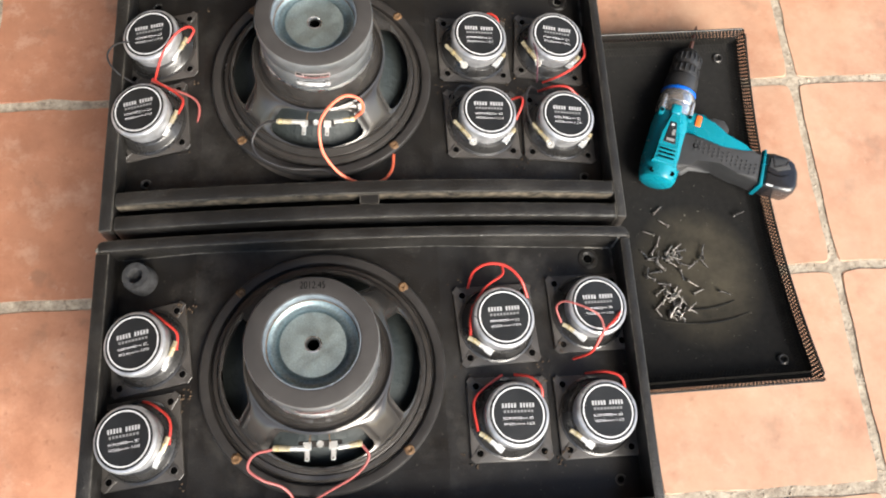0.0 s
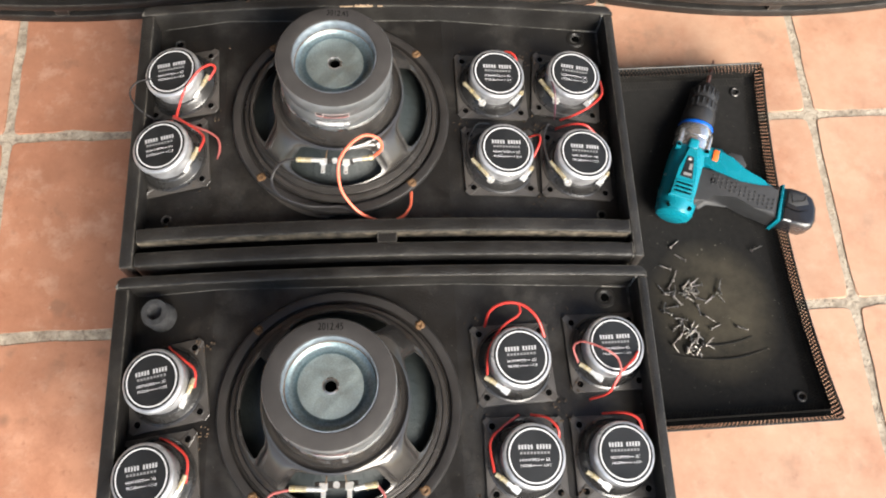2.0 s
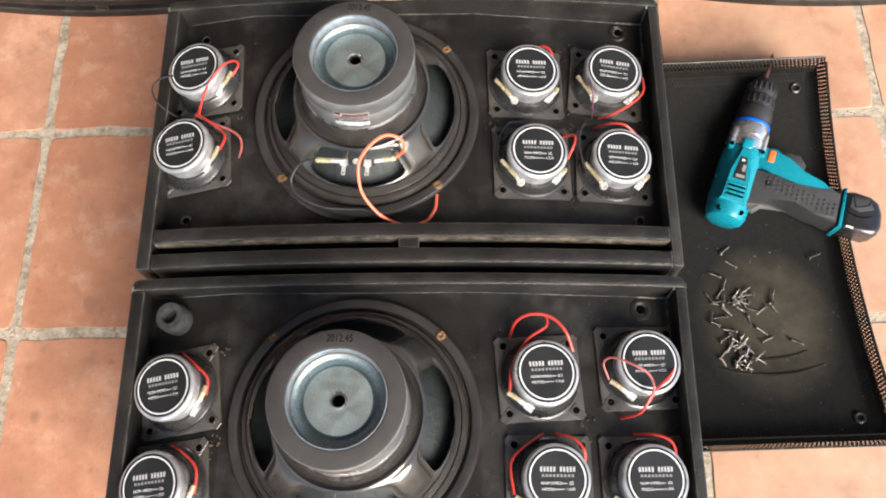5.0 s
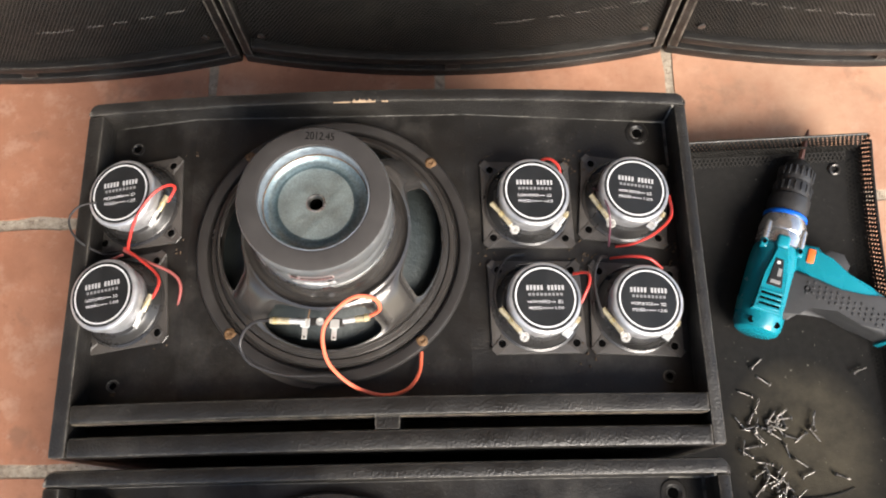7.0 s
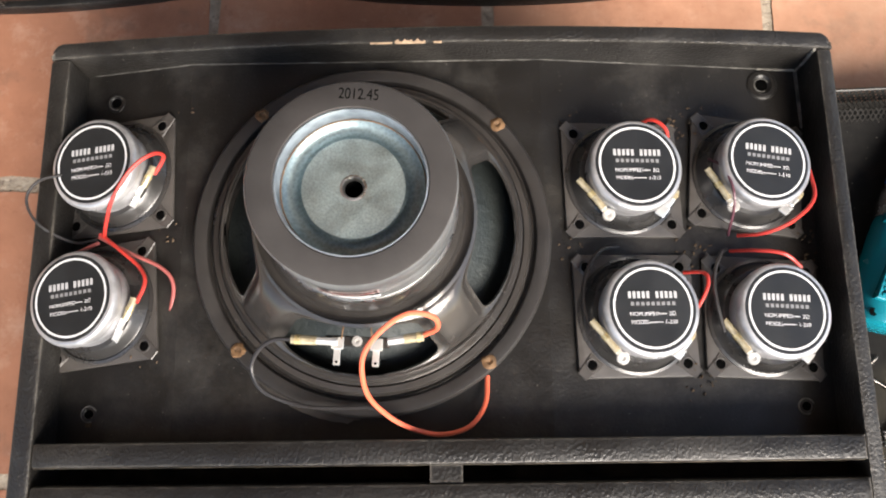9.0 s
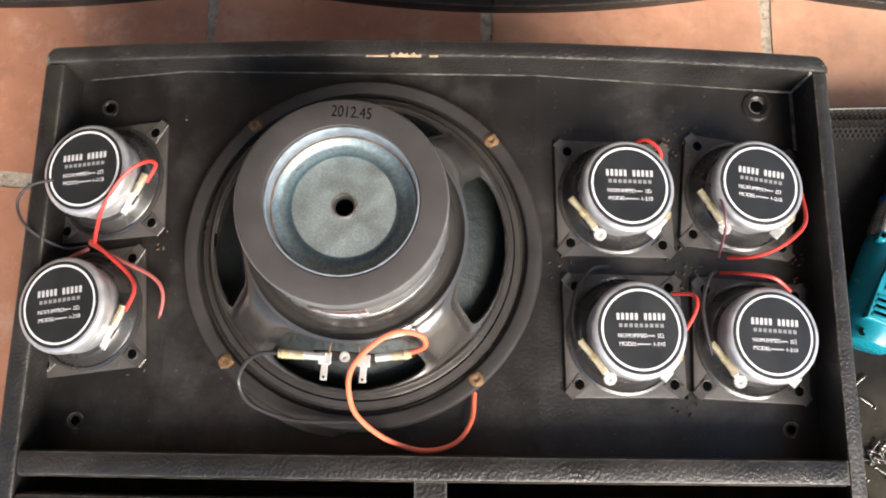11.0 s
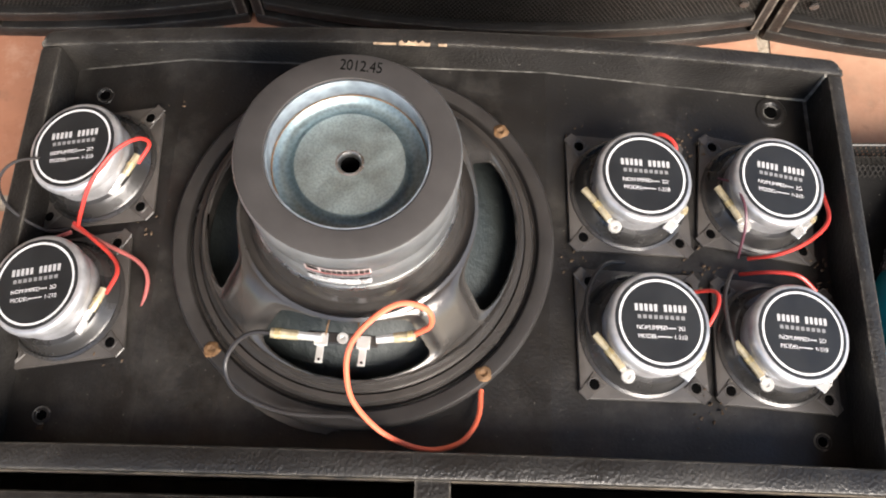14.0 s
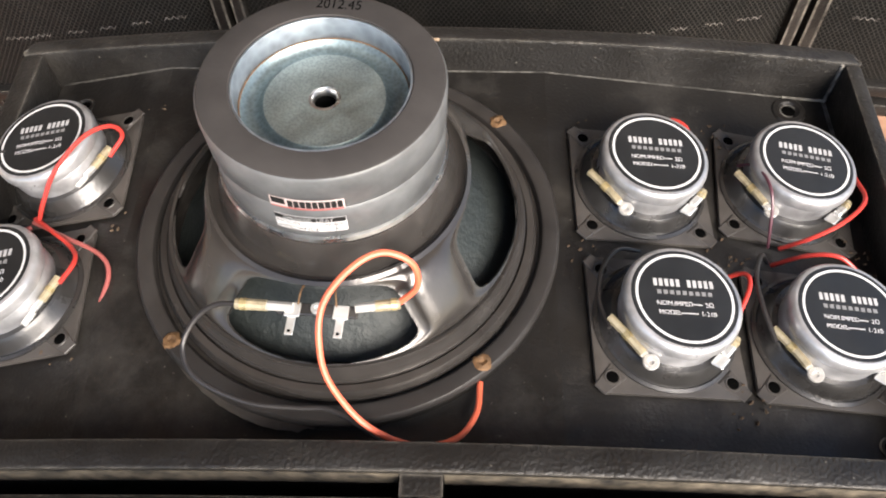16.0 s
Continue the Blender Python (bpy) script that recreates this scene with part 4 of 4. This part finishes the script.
part("badge_bars", box(0.015, 0.0185, 0.0000, 0.0040, 0.0328, 0.0330), LABEL_WHITE, badge)
for x, y in ((-0.058, 0.014), (-0.056, -0.016), (0.046, -0.037)):
    part("housing_screw", lathe([(0.0038, 0), (0.0038, 0.0012), (0, 0.0006)], 12), DARK, body).matrix_basis = pose(x, y, 0.0235 if x < 0 else 0.0205)
part("gear_case", turned([(0.0432, 0.0240), (0.045, 0.0272), (0.056, 0.0285), (0.062, 0.0270), (0.065, 0.0285), (0.077, 0.0275), (0.083, 0.0255), (0.083, 0)]), CHROME, drill, "polished metal gear case")
part("case_lug", box(0.036, 0.054, -0.006, 0.010, 0.020, 0.0312, 0.004, 3), TEAL, drill)
for y in (-0.021, 0.022):
    part("case_pillar", turned([(0.0435, 0.0), (0.0435, 0.0046), (0.068, 0.0046), (0.070, 0.0034), (0.070, 0.0)], 16), CHROME, drill).matrix_basis = pose(0, y, 0.0185)
    part("case_lug", box(0.034, 0.0465, y - 0.0045, y + 0.0045, 0.012, 0.0240, 0.003, 2), TEAL, drill)
    part("case_screw", lathe([(0.0028, 0), (0.0028, 0.0012), (0.0012, 0.0012), (0, 0.0004)], 12), DARK, drill).matrix_basis = pose(0.041, y, 0.0236)
part("torque_ring", turned([(0.0832, 0.018), (0.0832, 0.0255), (0.085, 0.0265), (0.088, 0.0262), (0.090, 0.0240), (0.090, 0.010)]), BLUE, drill, "blue ring")
part("collar", turned([(0.0902, 0.010), (0.0902, 0.0238), (0.0932, 0.0240), (0.098, 0.0255), (0.112, 0.0245), (0.114, 0.0225), (0.114, 0.010)]), CHUCK, drill)
chuck = part("chuck", turned([(0.1142, 0.010), (0.1142, 0.0215), (0.118, 0.0225), (0.131, 0.0220), (0.134, 0.0205), (0.138, 0.0215), (0.152, 0.0195), (0.162, 0.0130), (0.166, 0.0080), (0.166, 0)]), CHUCK, drill, "black keyless chuck")
for k in range(18):
    a = 2 * math.pi * k / 18
    rib = part("chuck_rib", box(0.139, 0.152, -0.0014, 0.0014, 0.0185, 0.0222, 0.0008), CHUCK, chuck)
    rib.matrix_basis = Matrix.Rotation(a, 4, "X")
    rib = part("chuck_rib", box(0.118, 0.130, -0.0014, 0.0014, 0.0205, 0.0236, 0.0008), CHUCK, chuck)
    rib.matrix_basis = Matrix.Rotation(a + 0.17, 4, "X")
part("screwdriver_bit", turned([(0.1662, 0.0034), (0.192, 0.0034), (0.195, 0.0026), (0.206, 0.0026), (0.212, 0.0008), (0.213, 0)], 6), plain("bit_steel", (0.20, 0.10, 0.08), 0.4, 0.8), drill)
# grip: teal spine in front, rubber behind
part("grip_spine", prism([(0.054, -0.018), (0.057, -0.044), (0.041, -0.058), (0.034, -0.084), (0.0260, -0.114), (0.0225, -0.1310), (0.0135, -0.1280), (0.0085, -0.110), (0.0125, -0.080), (0.0200, -0.050), (0.0200, -0.018)], -0.0195, 0.0200, 0.006, 3), TEAL, drill, "teal handle front")
rubber = part("grip_rubber", prism([(0.0195, -0.016), (0.0193, -0.050), (0.0117, -0.080), (0.0078, -0.110), (0.0130, -0.1290), (0.0225, -0.1318), (0.0235, -0.1400), (-0.028, -0.1428), (-0.0225, -0.110), (-0.0155, -0.080), (-0.012, -0.060), (-0.016, -0.044), (-0.029, -0.033), (-0.046, -0.024), (-0.042, -0.008)], -0.0210, 0.0215, 0.007, 3), RUBBER, drill, "dark grey dimpled rubber grip")
for i in range(14):
    for j in range(3):
        y = -0.040 - 0.0072 * i
        x = -0.005 + 0.0066 * j + 0.0031 * (i % 2) - 0.0010 * i
        part("grip_dimple", lathe([(0.0021, 0.0213), (0.0015, 0.0226), (0, 0.0229)], 8, None, x, y), RUBBER, rubber)
part("grip_screw", lathe([(0.004, 0.0214), (0.004, 0.0218), (0.003, 0.0219), (0, 0.0205)], 14, None, 0.000, -0.040), DARK, rubber)
part("trigger", prism([(0.052, -0.050), (0.060, -0.060), (0.060, -0.076), (0.048, -0.086), (0.036, -0.084), (0.038, -0.062)], -0.010, 0.011, 0.003, 2), RUBBER, drill, "black trigger")
part("direction_button", box(0.032, 0.050, -0.040, -0.031, 0.0175, 0.0225, 0.0015, 2), ORANGE, drill, "orange switch button")
part("grip_collar", prism([(0.0275, -0.1402), (0.0285, -0.1446), (-0.0310, -0.1488), (-0.0305, -0.1432)], -0.0218, 0.0228, 0.0025, 2), TEAL, drill)
battery = part("battery", prism([(0.0250, -0.1450), (0.0285, -0.156), (0.0280, -0.178), (0.0220, -0.190), (0.0080, -0.1975), (-0.0120, -0.2000), (-0.0230, -0.1970), (-0.0285, -0.1880), (-0.0295, -0.1490)], -0.0215, 0.0215, 0.0085, 4), BATTERY, drill, "glossy black battery pack")
part("battery_latch", prism([(0.0170, -0.152), (0.0215, -0.176), (0.0080, -0.184), (-0.0010, -0.166), (0.0020, -0.153)], 0.0200, 0.0228, 0.0010, 2), RUBBER, battery)
part("latch_ridge", tube([(0.0185, -0.155, 0.0226), (0.0030, -0.160, 0.0230), (0.0110, -0.176, 0.0230), (0.0195, -0.178, 0.0224)], 0.0010, 6, 1, smooth=False), BATTERY, battery)
part("pack_seam", tube([(-0.0060, -0.150, 0.0215), (-0.0080, -0.170, 0.0217), (0.0020, -0.190, 0.0205)], 0.0007, 6, 4), DARK, battery)
part("voltage_bars", box(-0.0265, -0.0185, -0.1640, -0.1535, 0.0120, 0.0205, 0.0005), LABEL_WHITE, battery, "worn white marking")

# ---- loose screws ----
screw = thing("screw", pose(0, 0, 0), "small dull steel pan-head screw lying on the grille lining", "screw", "loose screws")
part("head", lathe([(0, 0.0002), (0.0023, 0.0), (0.0027, 0.0007), (0.0023, 0.0017), (0.0010, 0.0020), (0, 0.0020)], 10), SCREW, screw)
shank = [(0.0015, -0.0003)]
for k in range(7):
    shank += [(0.0008, -0.0015 - 0.0020 * k), (0.0012, -0.0025 - 0.0020 * k)]
part("shank", lathe([*shank, (0.0004, -0.0175), (0, -0.0180)], 8), SCREW, screw)
rng = random.Random(11)
lying = [(0.473, -0.074), (0.491, -0.095), (0.596, -0.083), (0.467, -0.109), (0.469, -0.127), (0.534, -0.144), (0.531, -0.150), (0.453, -0.147), (0.446, -0.177), (0.551, -0.203), (0.512, -0.205)]
lying += [(rng.gauss(0.486, 0.015), rng.gauss(-0.150, 0.014)) for _ in range(22)]
lying += [(rng.gauss(0.468, 0.016), rng.gauss(-0.220, 0.020)) for _ in range(30)]
into = GRILLE.inverted()
for k, (u, v) in enumerate(lying):
    p = POSE_A @ Vector((u, v, 0))
    y = (into @ p).y
    z = g_rise(y) + 0.0062 + 0.0016 * (k % 3 == 2)
    copy_thing(screw, pose(p.x, p.y, z, 86 + rng.uniform(-6, 6), 0, rng.uniform(0, 360)))
for ob in (*screw.children_recursive, screw):
    bpy.data.objects.remove(ob)

# ---- cables ----


def cable(name, m, points, material, label, r=0.0014):
    ob = part(name, tube(points, r), material, None)
    ob.matrix_basis = m
    return tagged(ob, label, "cable", "cables on the loudspeakers")


def crimp(m, a, b):
    """A sleeved crimp contact between two points."""
    a, b = Vector(a), Vector(b)
    ob = thing("crimp_contact", m, "clear-sleeved tinned crimp contact on the woofer terminal", "contact", "crimp contacts")
    part("tongue", tube([a, a.lerp(b, 0.35), a.lerp(b, 0.62)], 0.0026, 8, 3), TIN, ob)
    part("sleeve", tube([a.lerp(b, 0.45), a.lerp(b, 0.7), b], 0.0030, 10, 3), SLEEVE, ob, "yellowed clear sleeve")
    part("crimp_band", tube([a.lerp(b, 0.80), a.lerp(b, 0.92)], 0.0033, 10, 1), BRASS, ob)


for m in (POSE_A, POSE_B):
    crimp(m, (-0.016, -0.0810, 0.3462), (-0.046, -0.0790, 0.3460))
    crimp(m, (0.016, -0.0815, 0.3462), (0.039, -0.0785, 0.3462))
cable("cable", POSE_A, [(-0.045, -0.079, 0.346), (-0.058, -0.079, 0.344), (-0.069, -0.085, 0.338), (-0.075, -0.097, 0.330), (-0.067, -0.111, 0.324), (-0.042, -0.120, 0.315), (-0.016, -0.121, 0.310), (0.000, -0.121, 0.309), (0.014, -0.127, 0.306), (0.030, -0.137, 0.303)], WIRE_BLACK, "thin black cable looped from the woofer terminal")
cable("cable", POSE_A, [(0.038, -0.078, 0.346), (0.048, -0.075, 0.358), (0.046, -0.070, 0.372), (0.032, -0.069, 0.380), (0.017, -0.077, 0.378), (0.004, -0.090, 0.368), (0.001, -0.104, 0.354), (0.005, -0.118, 0.337), (0.022, -0.132, 0.316), (0.046, -0.139, 0.306), (0.067, -0.134, 0.302), (0.078, -0.119, 0.300), (0.080, -0.100, 0.297)], WIRE_ORANGE, "orange-red cable looped over the woofer's edge", 0.0017)
RED, PINK, BLACK = "red cable on a tweeter contact", "pink and grey twin cable between tweeters", "thin black cable beside a tweeter"
cable("cable", POSE_A, [(-0.156, 0.046, 0.311), (-0.147, 0.056, 0.320), (-0.151, 0.054, 0.331), (-0.164, 0.043, 0.333), (-0.179, 0.024, 0.325), (-0.188, 0.010, 0.312), (-0.194, 0.002, 0.300)], WIRE_RED, "red cable arched over a tweeter cup")
cable("cable", POSE_A, [(-0.197, 0.005, 0.300), (-0.181, -0.007, 0.304), (-0.164, -0.021, 0.308), (-0.157, -0.033, 0.312), (-0.162, -0.048, 0.312)], WIRE_RED, RED)
cable("cable", POSE_A, [(-0.198, 0.003, 0.299), (-0.173, -0.010, 0.302), (-0.150, -0.021, 0.301), (-0.142, -0.033, 0.298), (-0.145, -0.054, 0.293)], WIRE_PINK, PINK)
cable("cable", POSE_A, [(-0.198, -0.001, 0.299), (-0.216, -0.012, 0.303), (-0.228, -0.020, 0.300), (-0.224, -0.030, 0.290)], WIRE_PINK, PINK)
cable("cable", POSE_A, [(-0.216, 0.046, 0.316), (-0.235, 0.040, 0.320), (-0.244, 0.027, 0.318), (-0.236, 0.010, 0.314), (-0.216, -0.001, 0.302), (-0.200, 0.001, 0.298)], WIRE_BLACK, "thin black cable looped out over the cabinet edge", 0.0011)
cable("cable", POSE_A, [(0.190, 0.080, 0.290), (0.202, 0.082, 0.304), (0.212, 0.074, 0.306), (0.215, 0.064, 0.298)], WIRE_RED, RED)
cable("cable", POSE_A, [(0.222, -0.028, 0.287), (0.233, -0.031, 0.299), (0.234, -0.041, 0.301), (0.226, -0.058, 0.294)], WIRE_RED, RED, 0.0014)
cable("cable", POSE_A, [(0.177, -0.008, 0.287), (0.162, -0.013, 0.296), (0.151, -0.029, 0.300), (0.147, -0.052, 0.304), (0.151, -0.071, 0.307)], WIRE_BLACK, BLACK)
cable("cable", POSE_A, [(0.318, 0.046, 0.290), (0.315, 0.022, 0.299), (0.299, 0.006, 0.299), (0.281, -0.001, 0.292), (0.266, 0.001, 0.276)], WIRE_RED, RED, 0.0014)
cable("cable", POSE_A, [(0.246, 0.056, 0.290), (0.252, 0.043, 0.305), (0.257, 0.021, 0.305), (0.259, 0.001, 0.277)], WIRE_PURPLE, "thin purple cable hanging across a tweeter", 0.0010)
cable("cable", POSE_A, [(0.260, -0.010, 0.274), (0.275, -0.014, 0.292), (0.291, -0.018, 0.297), (0.304, -0.026, 0.290)], WIRE_RED, RED, 0.0014)
cable("cable", POSE_A, [(0.257, -0.009, 0.276), (0.246, -0.017, 0.297), (0.239, -0.034, 0.301), (0.240, -0.052, 0.299), (0.245, -0.072, 0.294)], WIRE_BLACK, BLACK)
cable("cable", POSE_B, [(0.156, 0.088, 0.289), (0.162, 0.102, 0.303), (0.177, 0.108, 0.312), (0.197, 0.105, 0.312), (0.212, 0.091, 0.308), (0.220, 0.072, 0.298)], WIRE_RED, "red cable looped above a tweeter", 0.0016)
cable("cable", POSE_B, [(0.193, 0.106, 0.311), (0.192, 0.095, 0.312), (0.173, 0.081, 0.314), (0.157, 0.056, 0.312), (0.154, 0.031, 0.307)], WIRE_RED, "red cable looped above a tweeter")
cable("cable", POSE_B, [(0.255, 0.044, 0.293), (0.249, 0.058, 0.306), (0.257, 0.061, 0.318), (0.278, 0.051, 0.324), (0.291, 0.042, 0.321), (0.295, 0.028, 0.316), (0.292, 0.019, 0.303)], WIRE_PINK, "pink cable tangled across a tweeter cap", 0.0012)
cable("cable", POSE_B, [(0.326, 0.059, 0.290), (0.310, 0.041, 0.310), (0.294, 0.026, 0.314), (0.283, 0.009, 0.302), (0.268, 0.007, 0.274)], WIRE_RED, "red cable tangled across a tweeter cap")
cable("cable", POSE_B, [(0.155, -0.069, 0.307), (0.153, -0.039, 0.306), (0.167, -0.023, 0.300), (0.187, -0.009, 0.286)], WIRE_RED, RED)
cable("cable", POSE_B, [(0.200, -0.009, 0.286), (0.215, -0.015, 0.300), (0.225, -0.027, 0.302), (0.226, -0.040, 0.294)], WIRE_RED, RED)
cable("cable", POSE_B, [(0.280, -0.009, 0.273), (0.298, -0.012, 0.294), (0.312, -0.020, 0.298), (0.318, -0.038, 0.288)], WIRE_RED, RED, 0.0014)
cable("cable", POSE_B, [(-0.185, 0.078, 0.288), (-0.180, 0.072, 0.304), (-0.163, 0.058, 0.312), (-0.150, 0.045, 0.315), (-0.150, 0.028, 0.313)], WIRE_RED, RED, 0.0014)
cable("cable", POSE_B, [(-0.191, -0.018, 0.287), (-0.172, -0.026, 0.307), (-0.153, -0.043, 0.315), (-0.153, -0.067, 0.312)], WIRE_RED, RED, 0.0014)
cable("cable", POSE_B, [(-0.045, -0.080, 0.346), (-0.064, -0.084, 0.343), (-0.071, -0.096, 0.337), (-0.058, -0.107, 0.331), (-0.040, -0.114, 0.322), (-0.031, -0.126, 0.310), (-0.040, -0.137, 0.299)], WIRE_PINK, "pink cable looped from the woofer terminal")
cable("cable", POSE_B, [(0.038, -0.079, 0.346), (0.045, -0.092, 0.345), (0.032, -0.107, 0.336), (0.007, -0.119, 0.322), (-0.014, -0.129, 0.310), (-0.026, -0.137, 0.298)], WIRE_PINK, "pink cable looped from the woofer terminal")

# ---- floor tiles ----


def tile_mesh(seed):
    rnd = random.Random(seed)
    h = PITCH / 2 - 0.0070
    out = []
    for cx, cy, a0 in ((1, 1, 0), (-1, 1, 90), (-1, -1, 180), (1, -1, 270)):
        for k in range(3):
            a = radians(a0 + 45 * k)
            out.append((cx * (h - 0.008) + 0.008 * math.cos(a), cy * (h - 0.008) + 0.008 * math.sin(a)))
        drift = rnd.uniform(-0.0015, 0.0010)
        for q in range(1, 10):
            k = q / 10
            w = drift + rnd.uniform(-0.0016, 0.0012) - (rnd.uniform(0.002, 0.005) if rnd.random() < 0.12 else 0.0)
            if cx * cy > 0:
                out.append((cx * h * (1 - 2 * k), cy * (h + w)))
            else:
                out.append((cx * (h + w), cy * h * (1 - 2 * k)))
    me = finish(prism(out, -0.012, 0.0, 0.002, 1), "tile", 30)
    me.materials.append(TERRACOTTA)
    return me


TILES = [tile_mesh(s) for s in range(5)]
rng = random.Random(5)
for i in range(-6, 9):
    for j in range(-7, 7):
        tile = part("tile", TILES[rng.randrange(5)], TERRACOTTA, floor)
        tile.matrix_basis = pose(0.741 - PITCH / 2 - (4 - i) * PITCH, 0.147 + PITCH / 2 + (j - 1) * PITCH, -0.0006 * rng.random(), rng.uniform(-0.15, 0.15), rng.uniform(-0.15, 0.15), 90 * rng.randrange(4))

# ---- loose mortar along the joints ----
rng = random.Random(17)
ball = bmesh.new()
bmesh.ops.create_icosphere(ball, subdivisions=1, radius=1.0)
ball_verts = [v.co.copy() for v in ball.verts]
ball_faces = [[v.index for v in f.verts] for f in ball.faces]
ball.free()
lump_verts, lump_faces = [], []
for i in range(-2, 7):
    for j in range(-3, 5):
        x0 = 0.741 - (4 - i) * PITCH
        y0 = 0.147 + (j - 1) * PITCH
        for along in (0, 1):
            for k in range(44):
                a, b = rng.uniform(0, PITCH), rng.gauss(0, 0.0038)
                x, y = (x0 + a, y0 + b) if along else (x0 + b, y0 + a)
                size = rng.uniform(0.0006, 0.0024)
                m = pose(x, y, -0.0024, rng.uniform(-25, 25), rng.uniform(-25, 25), rng.uniform(0, 180)) @ Matrix.Diagonal((size * rng.uniform(1.0, 2.2), size, size * 0.75, 1))
                start = len(lump_verts)
                lump_verts += [m @ (v * rng.uniform(0.75, 1.2)) for v in ball_verts]
                lump_faces += [[start + q for q in f] for f in ball_faces]
me = bpy.data.meshes.new("mortar_crumbs")
me.from_pydata(lump_verts, [], lump_faces)
crumble = part("mortar_crumbs", me, MORTAR, None)
crumble.matrix_basis = pose(0, 0, 0, 0, 0, TILE_TURN)
tagged(crumble, "crumbled pale mortar in the joints between tiles", "mortar", kind="stuff")
